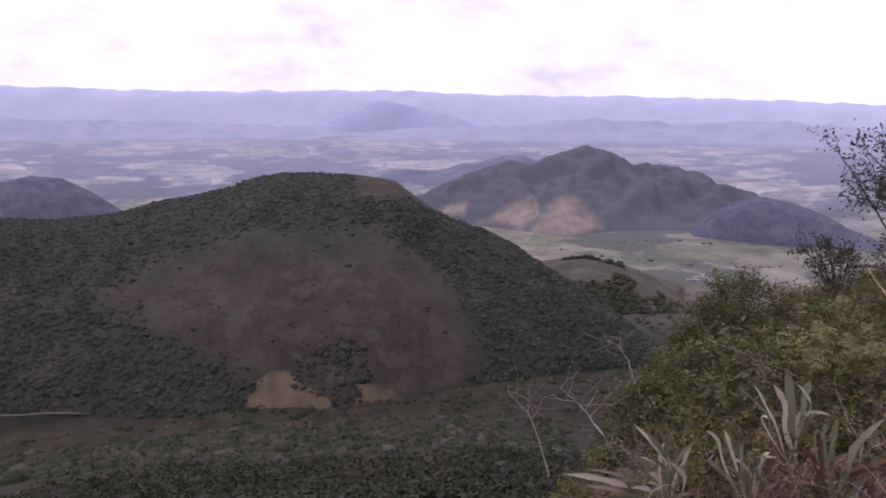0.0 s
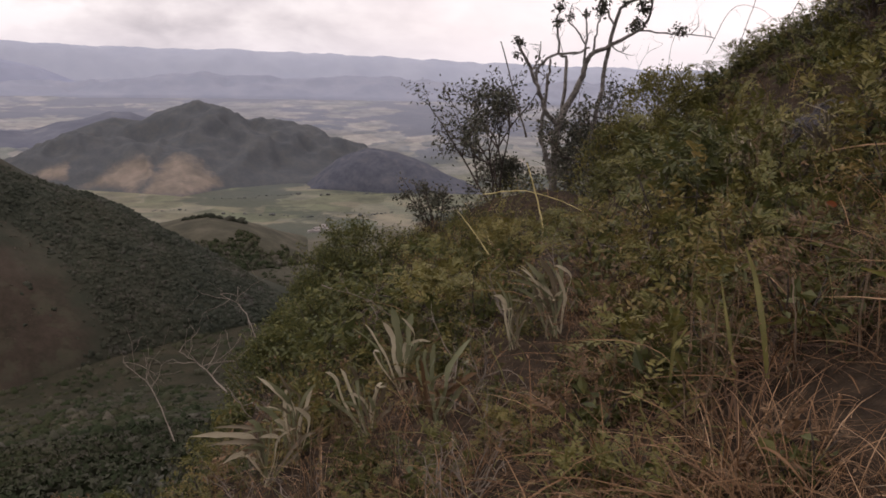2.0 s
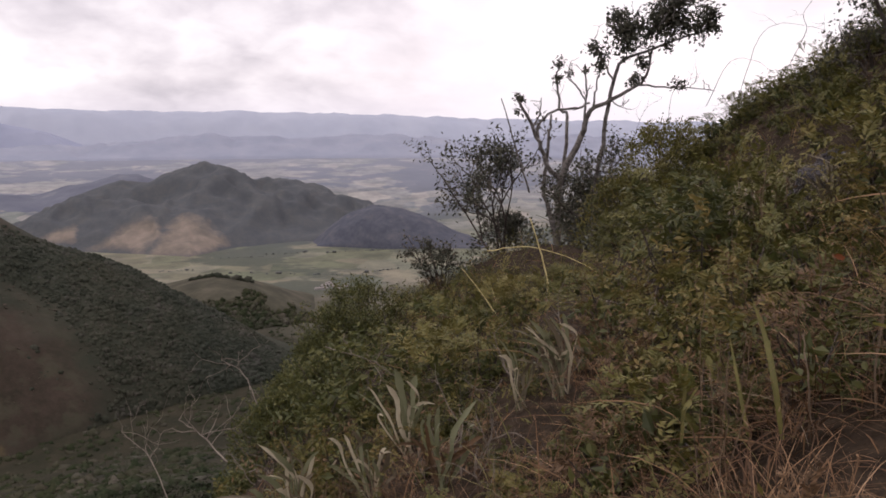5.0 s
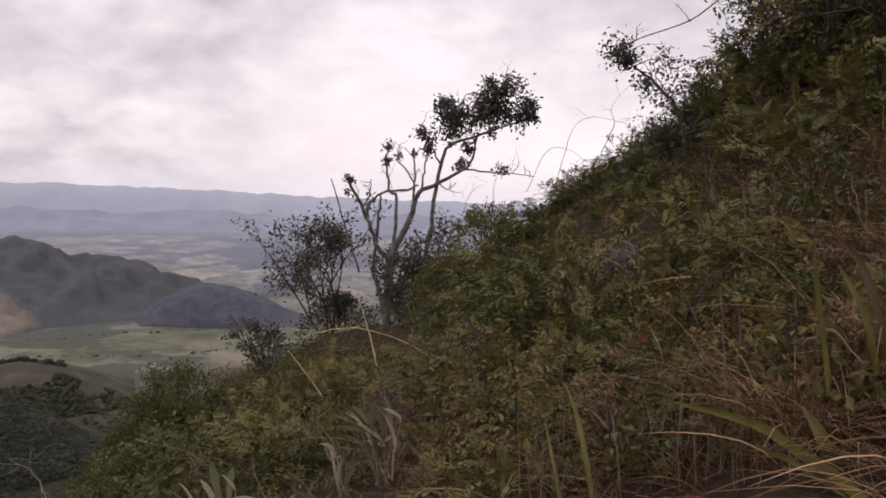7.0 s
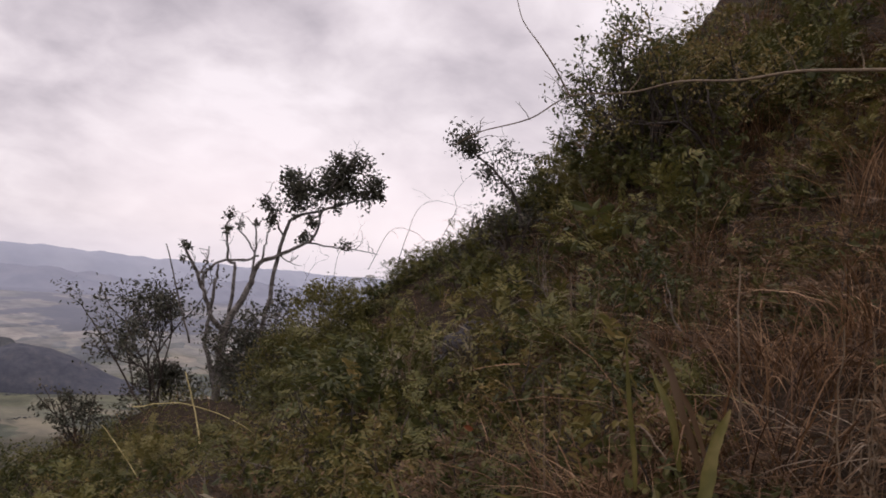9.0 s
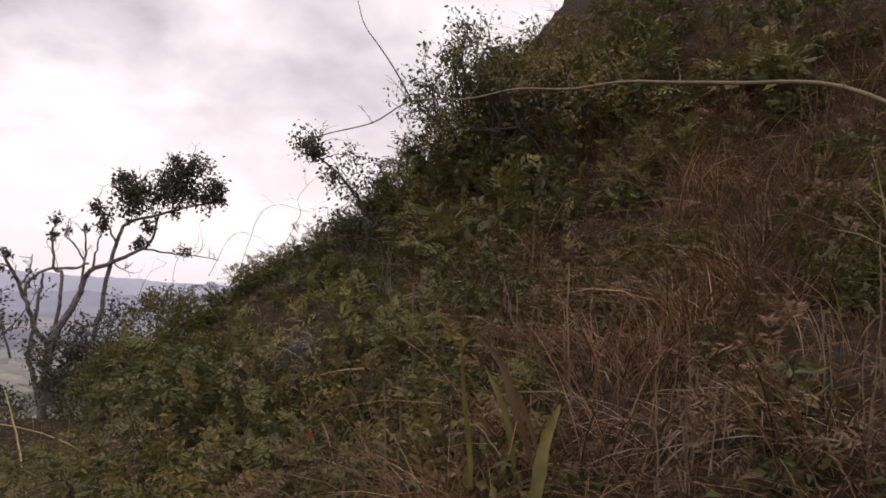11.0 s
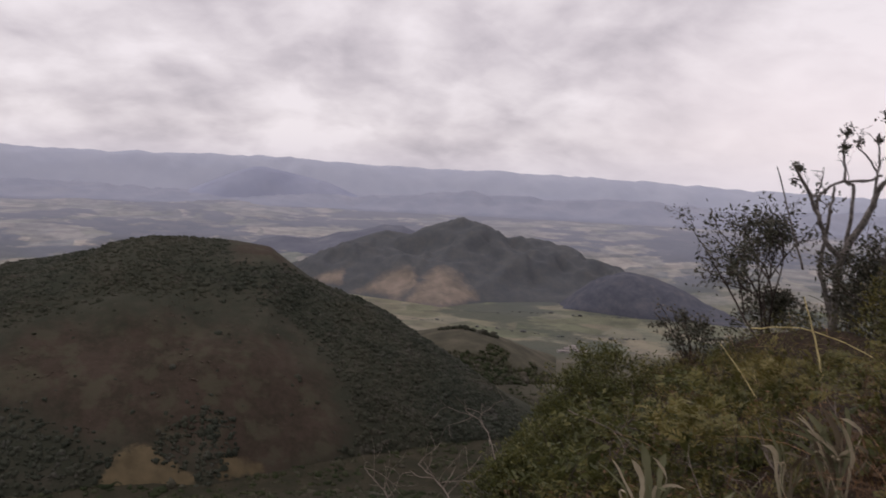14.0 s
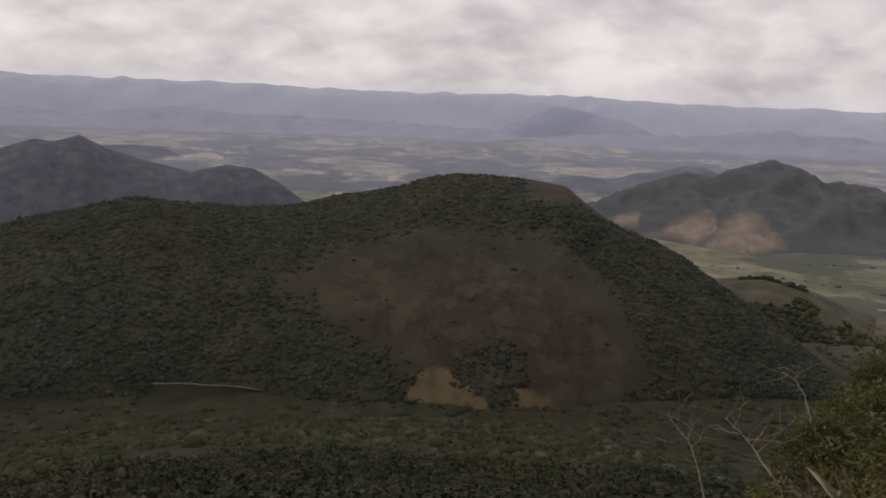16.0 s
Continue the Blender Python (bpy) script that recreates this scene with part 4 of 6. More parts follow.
def dead_shrub():
    ob = plant("dead_shrub", "leafless grey dead shrub with tangled twigs", "shrub", "dead shrubs on the slope")
    pieces, tips = [], []
    for k in range(5):
        a = RNG.uniform(0, 2 * np.pi)
        grow((0, 0, -0.08), (math.cos(a) * 0.6, math.sin(a) * 0.6, 0.9), RNG.uniform(0.35, 0.6), 0.011, 2, pieces, tips, 0.5, 2, 0.03, 0.72)
    part("twig_tangle", joined(pieces), M_TWIG, ob)
    return ob


def scrub_tree(label, height, lean, count, leaf, leaf_mat, bark, trunks=2, depth=3, width=0.5, flat_top=0.0, spread=0.5, lift=0.0):
    ob = plant("small_tree", label, "tree", "small trees on the slope")
    tips = []
    for k in range(trunks):
        pieces = []
        a = RNG.uniform(0, 2 * np.pi)
        grow((RNG.normal(0, 0.08), RNG.normal(0, 0.08), -0.2), (lean[0] + spread * math.cos(a) * 0.5, lean[1] + spread * math.sin(a) * 0.5, 1.0), height * 0.42, 0.010 + 0.007 * height, depth, pieces, tips, 0.35, 3, flat_top, 0.62, lift)
        part("trunk", joined(pieces), bark, ob)
    tips = np.array(tips)
    c = tips[RNG.integers(0, len(tips), count)] + RNG.normal(0, 0.05 * height ** 0.5, (count, 3))
    tagged(part("crown", leaves(c, leaf, width, None, 0.1), leaf_mat, ob), kind="stuff")
    return ob


def set_on_slope(ob, az, d, turn=0.0, size=1.0, sink=0.0, tall=1.0):
    p = bearing(az, d, 0)
    m = Matrix.Translation((p.x, p.y, land_at(p.x, p.y) - sink)) @ Matrix.Rotation(turn, 4, "Z") @ Matrix.Diagonal((size, size, size * tall, 1))
    return m


def stalks():
    """Thin dry stalks standing loosely together, a few withered leaves on them."""
    ob = plant("dry_stalks", "loose clump of thin upright dry stalks", "plant", "dry stalks on the slope")
    tips = []
    for k in range(7):
        a, lean = RNG.uniform(0, 2 * np.pi), RNG.uniform(0.02, 0.22)
        base = np.array([RNG.normal(0, 0.16), RNG.normal(0, 0.16), -0.06])
        top = base + np.array([math.cos(a) * lean, math.sin(a) * lean, 1.0]) * RNG.uniform(0.5, 1.1)
        path = smoothed([base, base * 0.5 + top * 0.5 + RNG.normal(0, 0.03, 3), top], 4, 0.006)
        part("stalk", tube(path, np.linspace(0.006, 0.003, len(path)), 4), M_CANE, ob)
        tips.extend(path[3:])
    tips = np.array(tips)
    tagged(part("foliage", leaves(tips[RNG.integers(0, len(tips), 60)], 0.09, 0.16, None, 0.5), M_BROWNLEAF, ob), kind="stuff")
    return ob


KIT = {
    "broad": [leafed("dense green broad-leaved shrub on the slope", M_LEAF, 0.5, 0.62, 11, 5, 8, 0.068, 0.44) for _ in range(4)],
    "feather": [feathered("feathery_bush", "soft yellow-green feathery bush on the slope", M_FEATHER, 0.55, 0.6, 9, 6, 9, 0.064, 0.30) for _ in range(4)],
    "bush": [leafed("rounded olive green leafy bush on the slope", M_LEAF, 0.55, 0.6, 11, 6, 7, 0.056, 0.46, 0.24) for _ in range(3)],
    "wide_feather": [feathered("feathery_bush", "wide soft olive feathery bush on the slope", M_FEATHER, 0.95, 0.9, 14, 8, 9, 0.085, 0.30, 0.42) for _ in range(4)],
    "wide_bush": [leafed("wide dark green leafy bush on the slope", M_LEAF, 0.9, 0.85, 14, 7, 7, 0.078, 0.46, 0.32) for _ in range(3)],
    "dark_bush": [leafed("wide deep green leafy bush on the slope's edge", M_DARKLEAF, 0.9, 0.85, 14, 7, 8, 0.07, 0.46, 0.3) for _ in range(2)],
    "brown": [feathered("withered_bush", "withered brown bush on the slope", M_BROWNLEAF, 0.5, 0.55, 8, 5, 6, 0.085, 0.22) for _ in range(2)],
    "large": [leafed("dark green shrub with large drooping leaves on bare stems", M_GLOSSLEAF, 0.5, 0.5, 11, 5, 10, 0.078, 0.42, 0.32, 9, 0.42) for _ in range(4)],
    "dry": [tussock("dry brown reed grass tussock on the slope", M_DRYGRASS, 60, 0.8, 0.009, bend=(0.3, 1.1)) for _ in range(3)],
    "green": [tussock("arching green grass tussock on the slope", M_GREENGRASS, 40, 0.8, 0.018) for _ in range(2)],
    "reed": [tussock("broad-bladed arching tan and green grass", (M_DRYGRASS, M_DRYGRASS, M_BLADE)[k], 16, 0.62, 0.022, bend=(0.7, 1.7), lean=0.35, segments=8) for k in range(3)],
    "litter": [tussock("fallen tangle of dry pale stems", M_STRAW, 44, 0.34, 0.010, spread=0.30, bend=(0.4, 1.6), lean=0.8, segments=5) for k in range(2)],
    "tangle": [tussock("low tangle of curled dry brown grass", M_DRYGRASS, 56, 0.24, 0.009, spread=0.22, bend=(0.6, 2.0), lean=1.0, segments=5) for _ in range(3)],
    "strap": [tussock("pale withered plant with broad strap leaves", M_STRAP, 30, 0.30, 0.045, "strap_plant", 0.20, (0.2, 1.0), 0.7, 6)],
    "spiky": [tussock("spiky brown and grey rosette plant", M_ROSETTE, 34, 0.42, 0.026, "strap_plant", 0.05, (0.1, 0.5), 0.6, 4) for _ in range(2)],
    "dead": [dead_shrub() for _ in range(3)],
    "stalks": [stalks() for _ in range(3)],
}
TALL = {"broad": 0.8, "feather": 0.72, "bush": 0.75, "wide_feather": 1.05, "wide_bush": 1.05, "dark_bush": 1.05, "brown": 0.65, "large": 1.15, "dry": 0.75, "green": 0.6, "reed": 0.6, "litter": 0.3, "tangle": 0.25, "strap": 0.3, "spiky": 0.4, "dead": 0.7, "stalks": 0.9}
# how high the growth reaches, seen from the path, by bearing
LIMIT = [(0, -25.5), (6.1, -25.2), (7.8, -23.7), (10.7, -21.4), (12.8, -18.4), (16.1, -15.2), (17.4, -12.8), (19.4, -11.0), (21.4, -11.0), (22.4, -10.4), (24, -9.9), (27, -9.4), (30, -9.4), (34, -8.9), (36.4, -8.2), (38.6, -6.8),
         (40.4, -4.2), (42.9, -0.9), (43.8, 1.3), (45.4, 2.2), (47.5, 3.4), (50.5, 4.9), (52.3, 6.7), (55.6, 9.3), (57.2, 12.2), (60, 16), (66, 20), (94, 30)]
USED = set()


def place_plant(kind, az, d, size=1.0, sink=0.0, tall=1.0):
    fresh = [o for o in KIT[kind] if o.name not in USED]
    ob = fresh[0] if fresh else KIT[kind][RNG.integers(0, len(KIT[kind]))]
    m = set_on_slope(ob, az, d, RNG.uniform(0, 2 * np.pi), size, sink, tall)
    if ob.name in USED:
        copy_thing(ob, m @ Matrix.Diagonal([1 / q for q in ob.scale] + [1]))
    else:
        USED.add(ob.name)
        ob.matrix_basis = m


def scatter(count, az_range, d_range, choice, gap, size):
    """Plants strewn over a stretch of the slope, none nearer to another than the gap."""
    taken = []
    kinds, weights = zip(*choice)
    weights = np.array(weights) / sum(weights)
    for _ in range(count * 12):
        if len(taken) >= count:
            break
        az = RNG.uniform(*az_range)
        d = math.sqrt(RNG.uniform(d_range[0] ** 2, d_range[1] ** 2))
        if d > knots(az, EDGE) + 0.6:
            continue
        p = bearing(az, d, 0)
        if any((p - q).length < gap for q in taken):
            continue
        taken.append(p)
        kind = kinds[RNG.choice(len(kinds), p=weights)]
        if az < 27:
            kind = {"wide_feather": "dark_bush", "wide_bush": "dark_bush", "feather": "bush"}.get(kind, kind)
        if d < 4.7 and kind in ("broad", "bush", "large", "dark_bush", "wide_bush"):
            kind = "dry" if az > 56 else ("tangle", "brown", "feather")[len(taken) % 3]
        if d < 5.5 and az > 30 and kind == "dead":
            kind = "stalks"
        low_sector = d < 4.35 and 50 < az < 70
        if low_sector and kind not in ("brown", "tangle", "dry", "reed"):
            continue
        if d > 10.5 and kind in ("dead", "stalks", "spiky"):
            kind = "feather"
        if any((p - q).length < (0.16 if kind in ("dead", "stalks", "dry", "litter") else 0.38) for q in KEEP_CLEAR):
            continue
        big, tall = RNG.uniform(*size), RNG.uniform(0.85, 1.25)
        if any(abs(az - q) < wide and far - 3.4 < d < far + 0.4 for q, wide, far in OPEN):
            big *= 0.75
        room = d * math.tan(radians(float(knots(az, LIMIT)))) - land_at(p.x, p.y)
        if low_sector:
            room = min(room, max(0.2, d * math.tan(radians(-19.0)) - land_at(p.x, p.y)))
        big = min(big, room / (TALL[kind] * tall))
        if big > 0.22:
            place_plant(kind, az, d, big, 0.05, tall)


OPEN = ((14, 5.5, 5.8), (20.5, 3, 5.8), (23, 2.2, 6.3), (26.5, 3, 5.4), (33, 3.5, 6.1), (57.5, 3.5, 5.8))
SPECIAL = ((41.5, 9.0, "strap", 0.6), (46.0, 9.5, "spiky", 1.5), (45.0, 8.8, "spiky", 1.3), (47.0, 9.2, "spiky", 1.2), (51.5, 8.8, "spiky", 1.2), (53.0, 9.0, "spiky", 1.1))
KEEP_CLEAR = [bearing(az, d, 0) for az, d in ((15, 5.5), (13, 5.4), (21, 5.5), (22.9, 6.1), (26.2, 5.1), (46.5, 4.1), (48.5, 4.0), (42.4, 4.0), (34, 5.8), (32, 5.8), (55.5, 3.9), (57.5, 3.7), (59.5, 3.5), (61.5, 3.3), (57, 3.1), (67.2, 3.4), (67.4, 2.9), (61.1, 4.1), (64, 4.1))]
scatter(45, (4, 26), (3.6, 8), [("feather", 1.4), ("bush", 3.6), ("broad", 2.6), ("dead", 3.4), ("dry", 0.4), ("litter", 0.6), ("brown", 2.0), ("stalks", 1.0)], 0.46, (0.4, 0.78))
scatter(55, (26, 46), (3.6, 8), [("feather", 4), ("bush", 3.6), ("broad", 3), ("dead", 2.2), ("dry", 0.9), ("litter", 0.5), ("brown", 1.8), ("stalks", 1.0)], 0.52, (0.55, 1.0))
scatter(80, (8, 60), (7.4, 17.5), [("wide_feather", 7), ("wide_bush", 3.2), ("brown", 1.0)], 1.25, (0.8, 1.2))
scatter(50, (8, 60), (7, 17.5), [("feather", 3), ("bush", 2), ("broad", 2), ("brown", 1.3), ("dead", 2.0), ("spiky", 0.3), ("stalks", 0.6)], 0.8, (0.5, 0.9))
scatter(50, (8, 34), (3.6, 8), [("feather", 2), ("brown", 2), ("broad", 2.4), ("dead", 2), ("bush", 2), ("litter", 0.4)], 0.38, (0.28, 0.45))
scatter(90, (37, 60), (9.5, 17), [("feather", 3), ("bush", 2)], 0.5, (0.4, 0.62))
scatter(72, (42, 62), (3.4, 9), [("large", 3.4), ("broad", 4), ("bush", 3.4), ("feather", 2.6), ("brown", 0.8), ("stalks", 0.8)], 0.5, (0.6, 1.2))
scatter(135, (58, 94), (3.6, 13), [("dry", 5.0), ("reed", 0.8), ("litter", 1.0), ("broad", 1.0), ("brown", 2.8), ("green", 0.4), ("bush", 1.2), ("dead", 0.6), ("feather", 1.4), ("stalks", 0.9)], 0.46, (0.7, 1.25))
scatter(80, (57, 84), (11, 24), [("wide_bush", 2), ("wide_feather", 3), ("dry", 2.0), ("brown", 4)], 0.85, (1.0, 1.7))
scatter(52, (6, 30), (3.9, 6.8), [("dead", 3.2), ("dry", 1.8), ("brown", 2.4), ("stalks", 1.2), ("feather", 1.0)], 0.26, (0.35, 0.6))
scatter(64, (15, 46), (3.5, 6.6), [("feather", 3), ("bush", 3), ("broad", 2.4), ("brown", 2), ("stalks", 1.4), ("dead", 1.2)], 0.32, (0.5, 0.9))
scatter(44, (25, 37), (10.2, 16.2), [("feather", 3), ("bush", 2), ("brown", 0.6)], 0.42, (0.3, 0.8))
scatter(40, (60, 92), (6, 13), [("dry", 5), ("brown", 3), ("stalks", 0.7)], 0.45, (0.8, 1.3))
scatter(22, (66, 92), (2.9, 5.2), [("litter", 3), ("brown", 2), ("stalks", 1)], 0.3, (0.6, 0.9))
scatter(80, (46, 80), (2.3, 4.9), [("tangle", 1)], 0.17, (0.7, 1.1))
scatter(40, (46, 72), (2.2, 3.6), [("reed", 1), ("dry", 3), ("brown", 1)], 0.2, (0.3, 0.5))
scatter(44, (64, 84), (4.6, 9.5), [("dry", 4), ("reed", 1), ("brown", 1.5), ("litter", 1)], 0.4, (0.7, 1.0))
scatter(26, (50, 68), (4.4, 5.6), [("stalks", 3), ("brown", 2), ("dry", 2), ("dead", 1)], 0.26, (0.5, 0.8))
scatter(64, (12, 44), (3.2, 6.0), [("tangle", 3), ("dry", 2), ("brown", 2), ("feather", 1)], 0.26, (0.45, 0.75))
scatter(26, (20, 31), (11, 16.5), [("bush", 3), ("feather", 3)], 0.6, (0.5, 1.2))
scatter(50, (40, 66), (5.2, 8.5), [("bush", 3), ("broad", 3), ("feather", 2), ("brown", 1)], 0.4, (0.4, 0.7))
scatter(16, (44, 60), (3.3, 4.9), [("stalks", 3), ("litter", 1), ("dead", 1)], 0.36, (0.5, 0.8))
scatter(46, (5, 31), (4.3, 6.4), [("dead", 2.2), ("dry", 0.7), ("brown", 2.2), ("stalks", 1.2), ("feather", 2), ("broad", 1.6), ("bush", 2)], 0.32, (0.42, 0.68))
scatter(20, (34, 56), (2.4, 4.2), [("reed", 3), ("tangle", 2), ("dry", 2), ("brown", 1)], 0.28, (0.4, 0.7))
scatter(30, (20, 94), (1.6, 3.4), [("dry", 0.5), ("green", 0.8), ("reed", 1.6), ("tangle", 1.2)], 0.34, (0.35, 0.55))
scatter(60, (55, 74), (13, 24), [("wide_feather", 3), ("wide_bush", 2), ("brown", 1)], 0.75, (0.9, 1.5))
scatter(60, (46, 62), (2.2, 3.9), [("tangle", 3), ("dry", 0.6), ("brown", 0.6)], 0.15, (0.7, 1.0))
for az, d, kind, size in (*SPECIAL, (46, 3.1, "reed", 0.6), (50, 3.0, "reed", 0.6), (43, 3.4, "reed", 0.65), (48, 3.6, "reed", 0.7), (38, 3.7, "reed", 0.6)):
    place_plant(kind, az, d, size, -0.06)
# bushes along the brow of the slope
BROW = [(37.5, -6.2), (39, -4.6), (41, -2.2), (42.9, -0.4), (43.8, 1.6), (45.4, 2.4), (47.5, 3.6), (50.5, 5.1), (52.3, 6.9), (55.6, 9.3), (57, 11)]
for k, az in enumerate(np.arange(37.8, 56.8, 0.8)):
    d = float(knots(az, EDGE)) - (0.2, 0.7)[k % 2]
    p = bearing(az, d, 0)
    tall = d * math.tan(radians(float(knots(az, BROW)))) - land_at(p.x, p.y)
    place_plant(("wide_feather", "wide_feather", "wide_feather")[k % 3], az, d, min(max(tall / 1.05, 0.3), 1.0) * (0.9, 1.0, 0.95)[k % 3], 0.05)
for kind, kit in KIT.items():
    for ob in kit:
        if ob.name not in USED:
            place_plant(kind, RNG.uniform(46, 60), RNG.uniform(6, 9), 0.7, 0.05)


def undergrowth(name, label, count, az_range, d_range, mat, blade):
    """Loose leaves or thin grass between the bushes."""
    az = RNG.uniform(*az_range, count)
    d = np.sqrt(RNG.uniform(d_range[0] ** 2, d_range[1] ** 2, count))
    keep = (d < knots(az, EDGE) + 1.0) & ((d > 4.4) | (az < 50) | (az > 69))
    az, d = az[keep], d[keep]
    x, y = d * np.sin(np.radians(az)), d * np.cos(np.radians(az))
    keep = fractal(x, y, 0.9, 3, 51.0 + count) > -0.25
    x, y = x[keep], y[keep]
    n = len(x)
    roots = np.stack([x, y, land(x, y) - 0.02], 1)
    if blade:
        data = blades(roots, RNG.uniform(0, 2 * np.pi, n), RNG.uniform(0.2, 0.7, n), RNG.uniform(0.004, 0.009, n), RNG.uniform(0.2, 1.3, n), 5, 0.4)
    else:
        roots[:, 2] += RNG.uniform(0, 0.45, n)
        data = leaves(roots, 0.052, 0.36, None, 0.0)
    tagged(new(name, mesh_of(name, *data, mat)), label, name.replace("_", " "), kind="stuff")


undergrowth("undergrowth", "low green leaves between the bushes", 4000, (3, 66), (2.6, 18), M_LEAF, False)
undergrowth("undergrowth", "low yellow-green fronds between the bushes", 3500, (8, 58), (5, 18), M_FEATHER, False)
undergrowth("undergrowth", "low olive fronds round the foot of the bent tree", 3200, (20, 39), (9.5, 17), M_FEATHER, False)
undergrowth("undergrowth", "low withered brown leaves between the bushes", 3000, (8, 62), (3, 9), M_BROWNLEAF, False)
undergrowth("dry_grass", "dry brown grass between the bushes", 6500, (54, 92), (2.6, 14), M_DRYGRASS, True)
undergrowth("dry_grass", "dry brown grass near the path", 500, (14, 60), (2.6, 5), M_DRYGRASS, True)
undergrowth("dry_grass", "scattered dry grass stems on the slope", 700, (10, 56), (5, 17), M_DRYGRASS, True)
undergrowth("undergrowth", "low olive leaves on the upper slope", 3600, (52, 78), (9, 24), M_FEATHER, False)
undergrowth("green_grass", "thin green grass between the bushes", 2500, (5, 92), (2.4, 16), M_GREENGRASS, True)


# ---- the wind-bent tree on the edge ----
RNG = np.random.default_rng(21)
TREE_AZ, TREE_D = 33.9, 15.5
BOUGHS = {
    "trunk": ([(0.02, -2.2), (0, -0.5), (0, 0.45), (0.03, 0.93), (0.32, 1.57), (0.45, 1.95), (0.54, 2.2)], 0.085, 0.045, 0.0),
    "side_trunk": ([(0.6, -2.2), (0.66, -0.4), (0.7, 0.8), (0.82, 1.83), (0.96, 2.72), (1.12, 3.12), (1.66, 3.32), (2.18, 3.52), (2.7, 3.68)], 0.055, 0.014, 0.25),
    "low_trunk": ([(-0.05, -0.1), (-0.26, 0.67), (-0.24, 1.18), (-0.19, 1.82), (-0.16, 2.14)], 0.05, 0.018, -0.15),
    "limb": ([(0.03, 0.93), (-0.19, 1.18), (-0.38, 1.63), (-0.58, 2.08), (-0.74, 2.37)], 0.05, 0.024, -0.3),
    "limb.a": ([(0.54, 2.2), (0.9, 2.4), (1.28, 2.6), (1.54, 2.85), (1.66, 3.36)], 0.042, 0.018, 0.2),
    "limb.b": ([(0.08, 1.0), (0.13, 2.08), (0.0, 2.24), (-0.06, 2.66), (-0.04, 3.1)], 0.036, 0.014, 0.25),
    "limb.c": ([(-0.36, 1.6), (-0.38, 1.95), (-0.13, 2.2), (0.26, 2.24), (0.54, 2.35)], 0.026, 0.02, 0.05),
}
TWIGS = {
    "branch": ([(0.45, 1.95), (0.48, 2.53), (0.43, 2.94)], 0.026, 0.012, -0.2),
    "branch.a": ([(0.6, 2.28), (0.64, 2.6), (0.7, 2.94)], 0.022, 0.011, 0.15),
    "branch.b": ([(0.46, 2.4), (0.3, 2.62), (0.16, 2.78), (0.13, 2.92)], 0.018, 0.010, 0.0),
    "branch.c": ([(1.4, 2.66), (1.98, 2.62), (2.4, 2.6), (2.75, 2.55)], 0.018, 0.006, 0.1),
    "branch.d": ([(-0.5, 1.9), (-0.36, 2.2), (-0.35, 2.45)], 0.018, 0.009, 0.1),
    "branch.e": ([(0.96, 2.72), (0.78, 3.05), (0.62, 3.3), (0.6, 3.5)], 0.02, 0.008, -0.1),
    "branch.f": ([(1.2, 3.25), (1.2, 3.6), (1.35, 3.95)], 0.02, 0.008, 0.2),
    "branch.g": ([(1.66, 3.49), (1.85, 3.95), (2.1, 4.3)], 0.02, 0.008, -0.2),
    "branch.h": ([(0.9, 2.4), (1.1, 2.3), (1.25, 2.42)], 0.014, 0.006, 0.1),
}
CLUSTERS = [(1.12, 3.5, 0.26, 340), (1.3, 3.72, 0.24, 330), (1.02, 3.78, 0.15, 150), (1.6, 3.6, 0.22, 260), (1.85, 3.92, 0.28, 380), (2.15, 4.12, 0.24, 340), (2.05, 3.82, 0.2, 220), (2.5, 3.84, 0.2, 240), (2.35, 3.64, 0.16, 130), (1.9, 4.2, 0.16, 150),
            (2.7, 3.72, 0.13, 90), (0.66, 3.3, 0.15, 120), (0.72, 3.1, 0.1, 50), (1.3, 2.8, 0.13, 60), (1.5, 3.05, 0.12, 60), (-0.72, 2.42, 0.07, 45), (-0.78, 2.2, 0.05, 22), (-0.05, 3.1, 0.06, 36), (-0.06, 2.75, 0.07, 42),
            (0.43, 2.95, 0.05, 22), (0.7, 2.95, 0.05, 20), (0.14, 2.9, 0.04, 16), (2.1, 2.65, 0.14, 45), (1.85, 3.5, 0.15, 80)]


